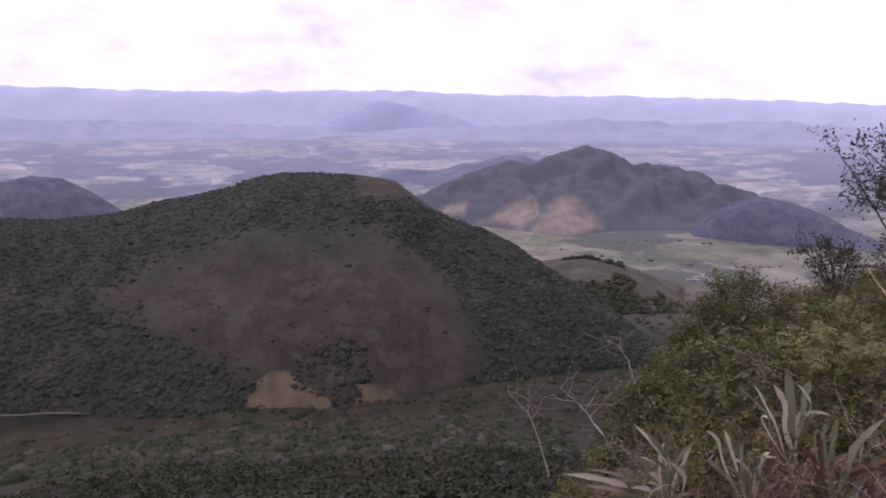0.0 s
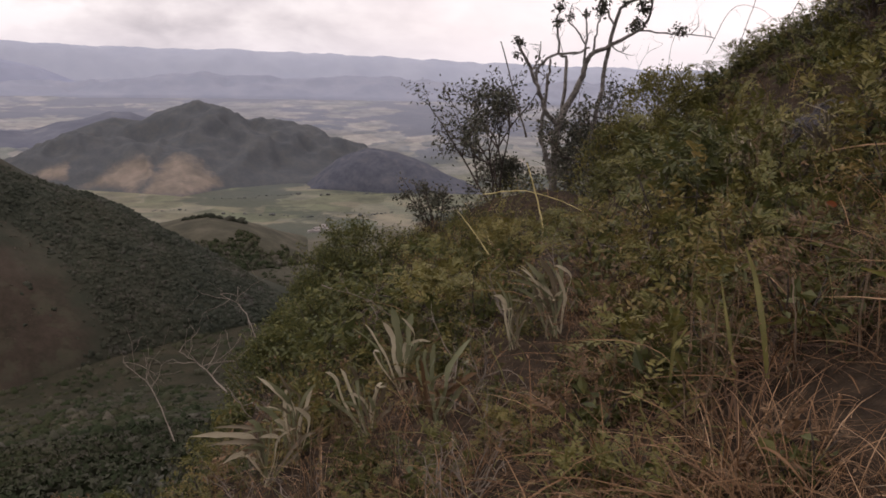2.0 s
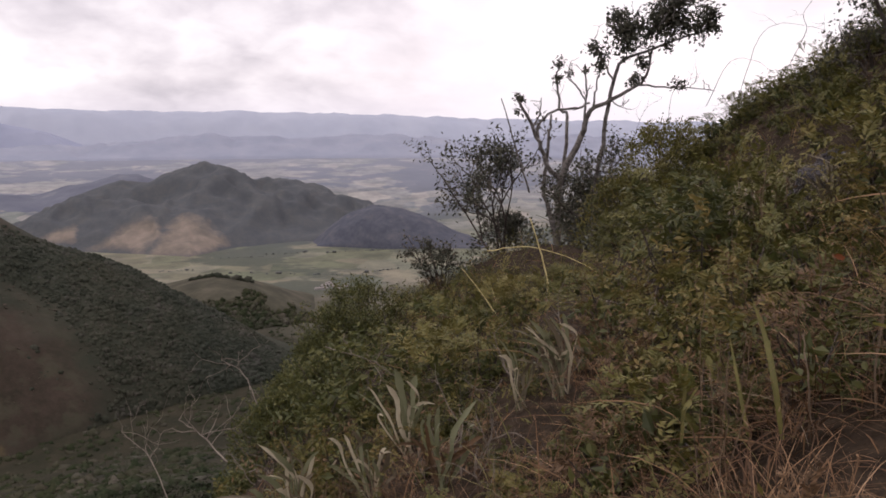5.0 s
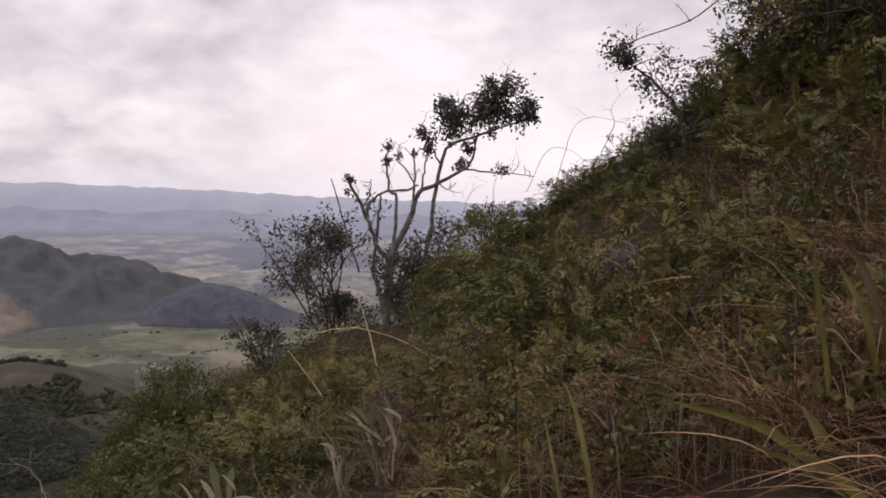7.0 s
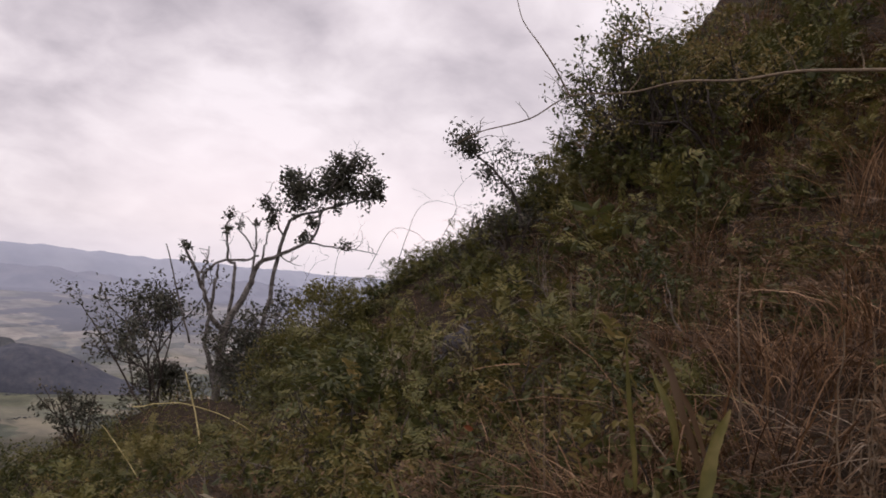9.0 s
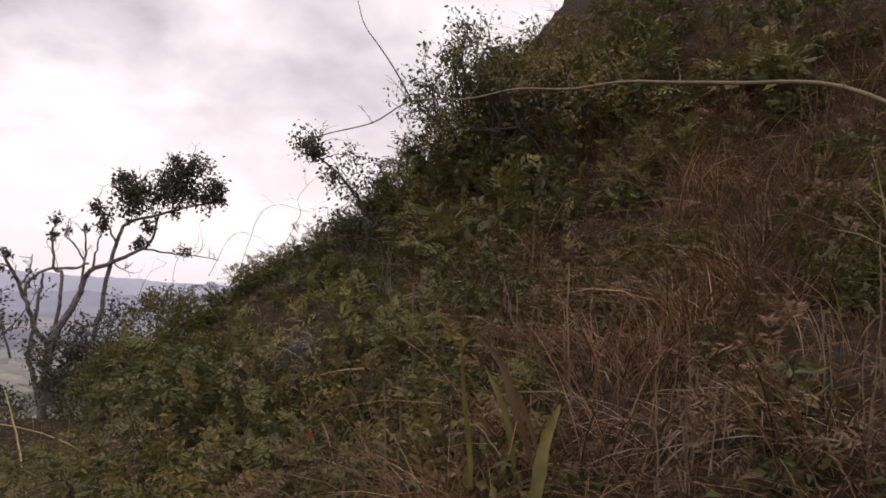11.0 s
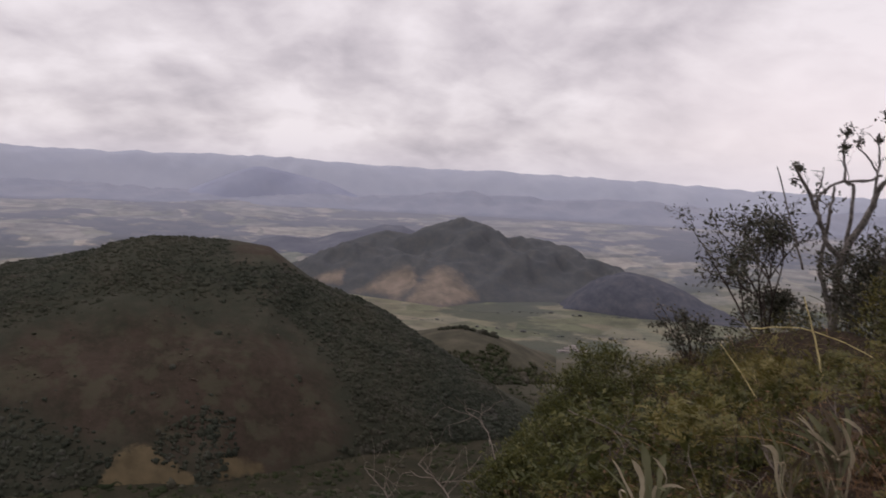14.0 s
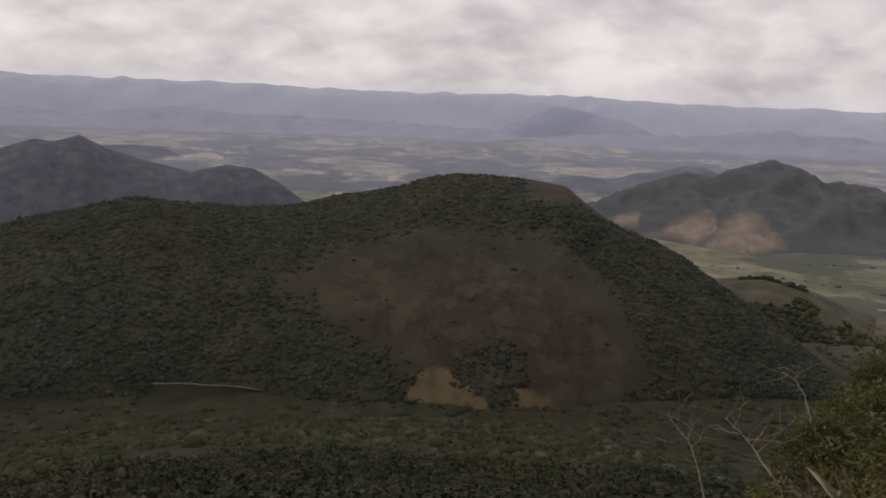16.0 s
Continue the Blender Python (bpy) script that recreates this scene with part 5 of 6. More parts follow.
def build_main_tree():
    ob = plant("tree", "wind-bent tree with bare pale limbs and one dark leafy crown", "tree")
    p = bearing(TREE_AZ, TREE_D, 0)
    # u runs across the line of sight, w along it
    a = radians(TREE_AZ)
    u, w_way = np.array([math.cos(a), -math.sin(a), 0]), np.array([math.sin(a), math.cos(a), 0])
    for key, (points, r0, r1, depth) in [*BOUGHS.items(), *TWIGS.items()]:
        n = len(points)
        path = smoothed([u * x + w_way * depth * (i / (n - 1)) + np.array([0, 0, y]) for i, (x, y) in enumerate(points)], 4, 0.012)
        pieces = [tube(path, np.linspace(r0, r1, len(path)) * 1.0, 7)]
        if r1 < 0.03:
            for k in range(3):
                at = path[RNG.integers(len(path) // 2, len(path))]
                grow(at, RNG.normal(0, 0.6, 3) + np.array([0, 0, 0.5]), RNG.uniform(0.12, 0.3), 0.008, 1, pieces, [], 0.5, 2)
        part(key.split(".")[0], joined(pieces), M_BARK, ob)
    for x, y, r, count in CLUSTERS:
        r, count = r * 1.05, int(count * 1.9)
        c = u * x + np.array([0, 0, y]) + w_way * RNG.uniform(-0.15, 0.25)
        sprays = c + unit(RNG.normal(0, 1, (max(3, count // 45), 3))) * (r * RNG.uniform(0.3, 1.25, (max(3, count // 45), 1)))
        pts = sprays[RNG.integers(0, len(sprays), count)] + RNG.normal(0, 0.30 * r + 0.015, (count, 3))
        twigs = [tube([c + np.array([0, 0, -r]) + u * 0.02, c, q], [0.006, 0.005, 0.002], 3) for q in pts[::12]]
        cluster = part("leaf_mass", leaves(pts, 0.07, 0.6, None, 0.1), M_TREELEAF, ob, "dark leathery leaf cluster")
        tagged(cluster, kind="stuff")
        part("twig_spray", joined(twigs), M_DARKBARK, cluster)
    ob.location = (p.x, p.y, TREE_BASE)
    return ob


TREE_BASE = TREE_D * math.tan(radians(-7.35))
build_main_tree()


def put_tree(ob, az, d, base=None, turn=0.0, size=1.0):
    p = bearing(az, d, 0)
    ob.location = (p.x, p.y, land_at(p.x, p.y) - 0.1 if base is None else base)
    ob.rotation_euler = (0, 0, turn)
    ob.scale = (size, size, size)


put_tree(scrub_tree("open-crowned small tree with sparse grey-green leaves", 3.1, (-0.12, 0.1), 3000, 0.08, M_TREELEAF, M_DARKBARK, 5, 3, spread=0.45, lift=0.5), 29.8, 15.6)
put_tree(scrub_tree("dark green bushy tree at the tree's foot", 2.7, (0.05, 0.1), 3600, 0.07, M_TREELEAF, M_DARKBARK, 4, 3, lift=0.3), 37.2, 16.2, 16.2 * math.tan(radians(-9.0)))


def flat_tree():
    """A small tree on the edge: forked from low down, with a ragged flat crown of dark clusters."""
    ob = plant("small_tree", "flat-topped small dark tree on the edge", "tree", "small trees on the slope")
    p = bearing(25.6, 15.3, 0)
    foot = np.array([p.x, p.y, land_at(p.x, p.y) - 0.1])
    pieces = []
    for az, el, r, count in ((23.3, -7.85, 0.16, 170), (23.0, -8.3, 0.1, 80), (24.1, -8.0, 0.13, 120), (24.9, -8.2, 0.14, 130), (25.7, -8.6, 0.15, 140), (26.5, -8.3, 0.12, 90), (25.2, -9.2, 0.16, 150), (24.2, -8.9, 0.1, 60), (26.2, -9.5, 0.18, 170), (25.3, -10.2, 0.18, 170), (26.6, -10.4, 0.2, 190)):
        c = np.array(bearing(az, 15.3 + RNG.uniform(-0.3, 0.3), 15.3 * math.tan(radians(el))))
        bow = np.array([0.05, 0, -0.08]) + RNG.normal(0, 0.06, 3)
        limb = smoothed([foot + RNG.normal(0, 0.05, 3), foot * 0.6 + c * 0.4 + bow, c], 5, 0.012)
        pieces.append(tube(limb, np.linspace(0.024, 0.006, len(limb)), 5))
        tips = []
        for k in range(3):
            grow(limb[-3], RNG.normal(0, 0.6, 3) + np.array([0, 0, 0.3]), r * 1.4, 0.006, 1, pieces, tips, 0.4, 2)
        tips = np.array([c, *tips])
        pts = tips[RNG.integers(0, len(tips), count)] + RNG.normal(0, 0.4 * r, (count, 3))
        tagged(part("leaf_mass", leaves(pts, 0.065, 0.55, None, 0.0), M_TREELEAF, ob), kind="stuff")
    part("trunk", joined(pieces), M_DARKBARK, ob)


flat_tree()


def dense_bush(label, radius, height, count, leaf, mat, az, d, base=None):
    """A bush tree: a leaning dome of leaves on short stems, with a few sprays above it."""
    ob = mound(label, mat, radius, height, count, leaf, 0.5, 0.4)
    ob.name, ob["category"] = "bush", "bush"
    pieces, tips = [], []
    for k in range(8):
        a = RNG.uniform(0, 2 * np.pi)
        grow((0, 0, height * 0.3), (math.cos(a) * 0.5, math.sin(a) * 0.5, 0.9), height * 0.5, 0.012, 1, pieces, tips, 0.3, 3, 0.0, 0.7, 0.3)
    part("branch_spray", joined(pieces), M_DARKBARK, ob)
    tips = np.array(tips)
    c = tips[RNG.integers(0, len(tips), count // 3)] + RNG.normal(0, 0.06, (count // 3, 3))
    tagged(part("leaf_spray", leaves(c, leaf, 0.5, None, -0.2), mat, ob), kind="stuff")
    put_tree(ob, az, d, base)
    return ob


dense_bush("rounded dark green bush on the slope's edge", 0.66, 1.32, 6600, 0.046, M_DARKLEAF, 20.0, 13.2)
dense_bush("rounded dark green bush on the slope's edge", 0.55, 1.1, 5200, 0.046, M_DARKLEAF, 18.2, 12.8)
dense_bush("olive green bush on the slope's edge", 0.55, 0.8, 4800, 0.046, M_DARKLEAF, 16.9, 12.2)
dense_bush("dark green bush on the slope's edge", 0.55, 0.6, 4400, 0.045, M_DARKLEAF, 15.7, 11.0)
dense_bush("dark green bush on the slope's edge", 0.6, 0.7, 4400, 0.045, M_DARKLEAF, 17.6, 9.6)
dense_bush("olive green bush on the slope's edge", 0.5, 0.6, 3400, 0.045, M_DARKLEAF, 13.4, 9.4)
dense_bush("dark leafy bush behind the bent tree", 0.6, 1.25, 4600, 0.06, M_TREELEAF, 36.2, 16.4, 16.4 * math.tan(radians(-8.2)))
dense_bush("olive green bush beside the bent tree", 0.8, 1.2, 5200, 0.05, M_FEATHER, 38.6, 13.4)
dense_bush("olive green bush beside the bent tree", 0.8, 1.1, 5200, 0.05, M_FEATHER, 41.0, 13.6)
dense_bush("dark leafy bush under the open-crowned tree", 0.8, 0.8, 3600, 0.06, M_TREELEAF, 30.6, 16.3, 16.3 * math.tan(radians(-9.3)))
dense_bush("dark green bush among dead twigs", 0.45, 0.5, 3000, 0.045, M_DARKLEAF, 11.6, 8.2)
put_tree(scrub_tree("small leafy tree on the slope's edge", 3.1, (0.0, 0.1), 4200, 0.07, M_TREELEAF, M_DARKBARK, 5, 3, lift=0.3), 39.2, 14.8)
put_tree(scrub_tree("twiggy dark bush on the slope's edge", 1.5, (-0.1, 0.1), 1000, 0.06, M_TREELEAF, M_DARKBARK, 5, 3, spread=0.7), 53.4, 12.8)


def leaning_tree():
    """A thin tree that leans out from the slope, with one dense leaf mass at its end."""
    ob = plant("small_tree", "thin tree leaning out from the slope with a dark leafy head", "tree", "small trees on the slope")
    path = smoothed([sight(54.0, 4.0, 13.0), sight(53.2, 6.6, 13.0), sight(51.4, 8.6, 13.1), sight(49.6, 9.9, 13.2)], 5, 0.015)
    pieces, tips = [tube(path, np.linspace(0.035, 0.012, len(path)), 6)], []
    for k in range(9):
        grow(path[RNG.integers(5, len(path))], RNG.normal(0, 0.6, 3) + np.array([-0.2, 0, 0.5]), RNG.uniform(0.25, 0.5), 0.009, 2, pieces, tips, 0.4, 2)
    part("trunk", joined(pieces), M_DARKBARK, ob)
    for k, (az, el, r, count) in enumerate(((49.3, 10.3, 0.22, 420), (50.0, 9.9, 0.16, 200), (51.0, 8.3, 0.14, 120), (52.4, 9.3, 0.24, 90), (51.8, 7.7, 0.24, 120), (52.9, 7.4, 0.24, 110), (53.6, 8.8, 0.24, 100), (52.2, 10.2, 0.14, 40), (54.6, 8.2, 0.24, 120))):
        c = sight(az, el, 13.1)
        pts = c + RNG.normal(0, 0.55 * r, (count, 3))
        tagged(part("leaf_mass", leaves(pts, 0.065, 0.6, None, 0.1), M_TREELEAF, ob), kind="stuff")
    return ob


put_tree(scrub_tree("tall leafy shrub tree on the upper slope", 3.3, (0.0, 0), 2800, 0.08, M_DARKLEAF, M_DARKBARK, 8, 3, spread=0.25, lift=0.4), 60.8, 13.6)
put_tree(scrub_tree("tall leafy shrub tree on the upper slope", 2.9, (0.0, 0), 2200, 0.075, M_LEAF, M_DARKBARK, 7, 3, spread=0.25, lift=0.4), 62.4, 13.2)
put_tree(scrub_tree("tall leafy shrub tree on the upper slope", 2.9, (0.0, 0), 3400, 0.075, M_LEAF, M_DARKBARK, 6, 3, spread=0.35, lift=0.35), 66.5, 12.6)


# ---- bushes and bare trees standing on the lower slope, their tops in view ----
LOWER = [scrub_tree("olive bushy tree on the lower slope", 2.0, (0, 0), 3000, 0.065, M_DARKLEAF, M_DARKBARK, 6, 2, width=0.35, spread=0.9), scrub_tree("dark green bushy tree on the lower slope", 2.0, (0, 0), 2600, 0.07, M_TREELEAF, M_DARKBARK, 6, 2, spread=0.9),
         scrub_tree("leafless grey tree on the lower slope", 2.0, (0, 0), 60, 0.05, M_BROWNLEAF, M_TWIG, 4, 3, spread=0.8)]
LOWER.append(scrub_tree("olive bushy tree far down the slope", 2.0, (0, 0), 1700, 0.10, M_DARKLEAF, M_DARKBARK, 5, 2, width=0.5, spread=0.9))
LOWER.append(scrub_tree("brown-leaved bushy tree far down the slope", 2.0, (0, 0), 1300, 0.10, M_BROWNLEAF, M_TWIG, 5, 2, width=0.5, spread=0.9))
DOWN = [(RNG.uniform(-8, 9), RNG.uniform(18, 64), 0.0, 3 + (k % 3 == 2)) for k in range(26)]
DOWN = [(az, d, -24.4 - 5.2 * (1 - (d - 18) / 46) + RNG.uniform(-0.6, 0.4) + 0.12 * az, kind) for az, d, _, kind in DOWN]
for k, (az, d, el, kind) in enumerate((*DOWN, (-41, 17, -24.8, 2), (-37.5, 19, -25.6, 2), (-34, 18, -25.6, 2), (-9, 21, -25.8, 1), (-5, 22, -25.4, 0), (-2, 20, -25.0, 1), (0.5, 17, -24.2, 0), (2.4, 15, -23.2, 1), (4.2, 13.5, -22.3, 0), (5.8, 13, -23.2, 1),
                                       (7.4, 12, -23.0, 0), (9.2, 11.5, -21.6, 1), (11, 11, -20.2, 0), (12.6, 11.5, -18.4, 1), (3.2, 11, -23.6, 2), (8, 10, -22.6, 2))):
    p = bearing(az, d, 0)
    base = land_at(p.x, p.y) - 0.1
    size = max(0.35, (d * math.tan(radians(el)) - base) / 2.1)
    m = Matrix.Translation((p.x, p.y, base)) @ Matrix.Rotation(k * 1.7, 4, "Z") @ Matrix.Diagonal((size * 0.8, size * 0.8, size, 1))
    if LOWER[kind].get("placed"):
        copy_thing(LOWER[kind], m @ Matrix.Diagonal([1 / q for q in LOWER[kind].scale] + [1]))
    else:
        LOWER[kind]["placed"] = 1
        LOWER[kind].matrix_basis = m
        bpy.context.view_layer.update()


# ---- long arching cane and loose stems ----
def sight(az, el, d):
    return np.array(bearing(az, d, d * math.tan(radians(el))))


def cane():
    ob = plant("arching_cane", "long dry arching cane with knots and bare side shoots", "branch")
    path = smoothed([sight(95, 2.5, 6.0), sight(91, 11.0, 6.2), sight(85, 14.9, 6.6), sight(78.6, 15.43, 7.0), sight(75, 15.55, 7.3), sight(71.2, 15.6, 7.7), sight(67.6, 15.1, 8.1), sight(63.9, 15.0, 8.6),
                     sight(60.5, 14.2, 9.1), sight(56.6, 13.85, 9.6), sight(53.9, 12.2, 10.0), sight(50.5, 11.1, 10.4), sight(48.9, 10.1, 10.6)], 5)
    part("stem", tube(path, np.linspace(0.018, 0.006, len(path)), 7), M_CANE, ob)
    for i in range(5, len(path) - 1, 5):
        way_on = unit(path[i + 1] - path[i])
        part("knot", tube([path[i] - way_on * 0.012, path[i], path[i] + way_on * 0.012], [0.012, 0.027 - i * 0.0003, 0.012], 7), M_CANE, ob)
        pieces = []
        grow(path[i], np.array([RNG.normal(0, 0.5), RNG.normal(0, 0.5), 0.9]), RNG.uniform(0.12, 0.35), 0.006, 1, pieces, [], 0.3, 2)
        part("side_shoot", joined(pieces), M_CANE, ob)
    shoot = smoothed([path[45], sight(55.4, 15.7, 9.5), sight(54.2, 17.2, 9.5), sight(53.0, 18.6, 9.5), sight(52.4, 20.2, 9.5)], 4)
    part("side_shoot", tube(shoot, np.linspace(0.012, 0.004, len(shoot)), 5), M_CANE, ob)
    return ob


cane()
leaning_tree()


def rock(az, d, size):
    ob = plant("rock", "weathered grey rock showing between the bushes", "rock", "rocks on the slope")
    v, f = icosphere(3)
    shape = v * (1 + 0.22 * np.array([noise.noise(Vector(q) * 1.6 + Vector((az, d, 0))) for q in v])[:, None] + 0.08 * np.array([noise.noise(Vector(q) * 5.0) for q in v])[:, None])
    part("stone", (shape * np.array(size), f), M_ROCK, ob)
    p = bearing(az, d, 0)
    ob.location = (p.x, p.y, land_at(p.x, p.y) + size[2] * 0.25)
    ob.rotation_euler = (0.2, 0.5, az)


rock(50.4, 9.6, (0.28, 0.22, 0.2))
rock(51.2, 10.0, (0.25, 0.2, 0.2))
rock(49.4, 9.3, (0.2, 0.16, 0.14))


def stem_thing(name, label, category, points, r0, r1, mat, shoots=0):
    ob = plant(name, label, category)
    path = smoothed(points, 5, 0.004)
    part("stem", tube(path, np.linspace(r0, r1, len(path)), 5), mat, ob)
    for k in range(shoots):
        pieces = []
        at = path[RNG.integers(len(path) // 3, len(path))]
        grow(at, RNG.normal(0, 0.7, 3) + np.array([0, 0, 0.6]), RNG.uniform(0.12, 0.3), r1 * 1.2, 1, pieces, [], 0.5, 2)
        part("side_shoot", joined(pieces), mat, ob)
    return ob


stem_thing("grass_stalk", "tall yellow dry grass stalk", "stalk", [sight(33.6, -13.0, 11.0), sight(33.0, -9.8, 11.3), sight(32.0, -6.6, 11.5)], 0.016, 0.008, M_STALK)
stem_thing("grass_stalk", "thin bent yellow grass stalk", "stalk", [sight(30.6, -14.5, 10.5), sight(28.6, -11.8, 10.8), sight(27.2, -10.1, 11)], 0.010, 0.005, M_STALK)
stem_thing("grass_stalk", "long arched yellow grass leaf", "stalk", [sight(29.0, -8.9, 10.5), sight(32, -8.6, 10.4), sight(35.0, -9.4, 10.2), sight(37.0, -10.4, 10)], 0.008, 0.004, M_STALK)
stem_thing("grass_stalk", "slim upright yellow grass stalk", "stalk", [sight(30.2, -15.5, 11.4), sight(29.9, -13.2, 11.6), sight(29.4, -11.6, 11.8)], 0.012, 0.007, M_STALK)
stem_thing("dead_pole", "thin leaning dead stem beside the tree", "branch", [sight(31.9, -4.8, 15.3), sight(30.9, -1.6, 15.2), sight(29.9, 1.6, 15.1)], 0.022, 0.010, M_BARK)
stem_thing("dead_branch", "bare forked dead branch over the valley", "branch", [sight(10.4, -22.6, 5.2), sight(8.8, -20.7, 5.6), sight(7.3, -19.6, 5.8)], 0.006, 0.003, M_TWIG, 9)
stem_thing("dead_branch", "bare forked dead branch over the valley", "branch", [sight(6.6, -25.4, 5.4), sight(5.3, -21.8, 5.8), sight(3.6, -19.9, 6.1)], 0.005, 0.002, M_TWIG, 9)
stem_thing("dead_branch", "bare forked dead branch over the valley", "branch", [sight(12.6, -19.0, 5.9), sight(11.8, -17.0, 6.2), sight(10.3, -15.9, 6.4)], 0.005, 0.002, M_TWIG, 8)
for k, points in enumerate(([sight(43.4, 1.0, 13.4), sight(44.7, 3.75, 13.4), sight(46.2, 3.9, 13.3), sight(47.3, 3.15, 13.2)], [sight(47.6, 2.2, 12.8), sight(49.1, 5.4, 12.8), sight(49.0, 6.8, 12.8), sight(50.5, 8.6, 12.7)],
                            [sight(41.0, -1.0, 14.4), sight(41.3, 2.0, 14.4), sight(42.7, 2.9, 14.3)], [sight(45.4, 1.6, 13.0), sight(46.4, 5.2, 13.0), sight(47.8, 6.1, 13.0), sight(50.2, 5.6, 12.8)],
                            [sight(38.6, -2.6, 15.6), sight(39.4, 0.6, 15.6), sight(40.6, 1.6, 15.5)])):
    stem_thing("bare_twig", "thin arching bare twig on the slope's skyline", "branch", points, 0.005, 0.002, M_DARKBARK, 3)
stem_thing("dead_branch", "pale dead branch across the bushes", "branch", [sight(17.5, -15.4, 8.6), sight(20.6, -16.4, 8.4), sight(22.5, -17.6, 8.2)], 0.007, 0.004, M_TWIG, 5)


def single_blade(label, points, width, mat, blunt=0.7):
    """One leaf blade along its points from root to tip, with a folded midrib and a slightly torn edge."""
    ob = plant("broad_blade", label, "leaf")
    mid = smoothed(points, 6)
    n = len(mid)
    t = np.linspace(0, 1, n)[:, None]
    away = unit(mid.mean(0))
    side = unit(np.cross(np.gradient(mid, axis=0), away + np.array([0, 0, 0.45])))
    half = 0.5 * width * np.sin(np.clip(t * 0.84 + 0.15, 0, 1) * np.pi) ** blunt * (1 + RNG.normal(0, 0.05, (n, 1)))
    lift = -away * half * 0.5
    verts = np.concatenate([mid + side * half + lift, mid, mid - side * half + lift])
    faces = [(i, i + 1, n + i + 1, n + i) for i in range(n - 1)] + [(n + i, n + i + 1, 2 * n + i + 1, 2 * n + i) for i in range(n - 1)]
    part("blade", (verts, np.array(faces)), mat, ob, smooth=True)
    return ob


def strap_plant(label, az, d, tips, mats):
    """A rosette of broad blunt leaves, each rising from the root and bent towards its tip."""
    ob = plant("strap_plant", label, "plant", "strap-leaved plants on the slope")
    p = bearing(az, d, 0)
    root = np.array([p.x, p.y, land_at(p.x, p.y)])
    more = [(a0 + RNG.normal(0, 0.8), e0 + RNG.normal(0, 0.5), a1 + RNG.normal(0, 1.4), e1 + RNG.normal(0, 0.7), width * RNG.uniform(0.5, 0.9)) for a0, e0, a1, e1, width in [*tips, *tips, *tips]]
    more = [(a0, e0, a0 + (a1 - a0) * k, e0 + (e1 - e0) * k, width) for a0, e0, a1, e1, width in more for k in (RNG.uniform(0.25, 0.9),)]
    for k, (a0, e0, a1, e1, width) in enumerate([*tips, *more]):
        width = width * 0.58
        a0, e0 = a0 + (a1 - a0) * 0.35, e0 + (e1 - e0) * 0.35
        low, tip = sight(a0, e0, d), sight(a1, e1, d * RNG.uniform(0.95, 1.0))
        path = smoothed([root + RNG.normal(0, 0.03, 3), root * 0.35 + low * 0.65 + RNG.normal(0, 0.015, 3), low, low * 0.45 + tip * 0.55 + np.array([0, 0, 0.02]), tip], 4)
        n = len(path)
        t = np.linspace(0, 1, n)[:, None]
        away = unit(low)
        side = unit(np.cross(unit(tip - low), away + RNG.normal(0, 0.35, 3)))
        half = 0.5 * width * (0.3 + 0.7 * np.sin(np.pi * np.clip(t, 0.05, 0.985)) ** 0.8) * np.clip((1 - t) * 6, 0.08, 1.0) * (1 + RNG.normal(0, 0.13, (n, 1)))
        fold = away * half * 0.45
        verts = np.concatenate([path + side * half - fold, path, path - side * half - fold])
        faces = [(i, i + 1, n + i + 1, n + i) for i in range(n - 1)] + [(n + i, n + i + 1, 2 * n + i + 1, 2 * n + i) for i in range(n - 1)]
        part("leaf", (verts, np.array(faces)), mats[k % len(mats)], ob, smooth=True)
    return ob


strap_plant("pale withered plant with broad strap leaves", 15.2, 5.7, ((16.4, -24.9, 12.5, -21.6, 0.075), (15.5, -24.0, 14.0, -21.4, 0.05), (14.7, -25.0, 12.4, -23.6, 0.06), (15.8, -24.6, 16.6, -22.6, 0.05)), (M_STRAP, M_ROSETTE, M_GREENSTRAP))
strap_plant("pale withered plant with broad strap leaves", 13.2, 5.6, ((14.4, -25.9, 7.6, -25.2, 0.08), (14.2, -25.4, 9.2, -24.8, 0.05), (13.1, -25.5, 11.8, -24.5, 0.07), (12.4, -26.4, 9.9, -27.2, 0.07), (14.6, -26.6, 16.8, -25.6, 0.06)), (M_STRAP, M_ROSETTE, M_GREENSTRAP))
strap_plant("pale ragged plant with short strap leaves", 20.6, 5.7, ((19.5, -23.0, 18.6, -21.3, 0.06), (20.0, -22.6, 19.6, -21.1, 0.045), (21.5, -24.3, 22.1, -22.3, 0.07), (21.0, -23.2, 21.8, -22.4, 0.05), (19.2, -24.2, 17.4, -23.4, 0.06)), (M_STRAP, M_GREENSTRAP, M_ROSETTE))
strap_plant("grey-green plant with one tall blunt leaf", 23.2, 6.3, ((23.2, -19.8, 22.4, -17.0, 0.11), (22.0, -20.3, 20.4, -18.2, 0.035), (23.8, -20.6, 24.6, -19.4, 0.06)), (M_GREENSTRAP, M_STRAP))
strap_plant("grey-green plant with broad leaves and one brown leaf", 25.8, 5.3, ((25.7, -22.8, 28.4, -19.2, 0.085), (26.4, -23.2, 29.0, -21.6, 0.07), (25.4, -21.6, 25.6, -19.7, 0.06), (25.0, -23.0, 23.4, -21.8, 0.05)), (M_GREENSTRAP, M_BROWNLEAF))
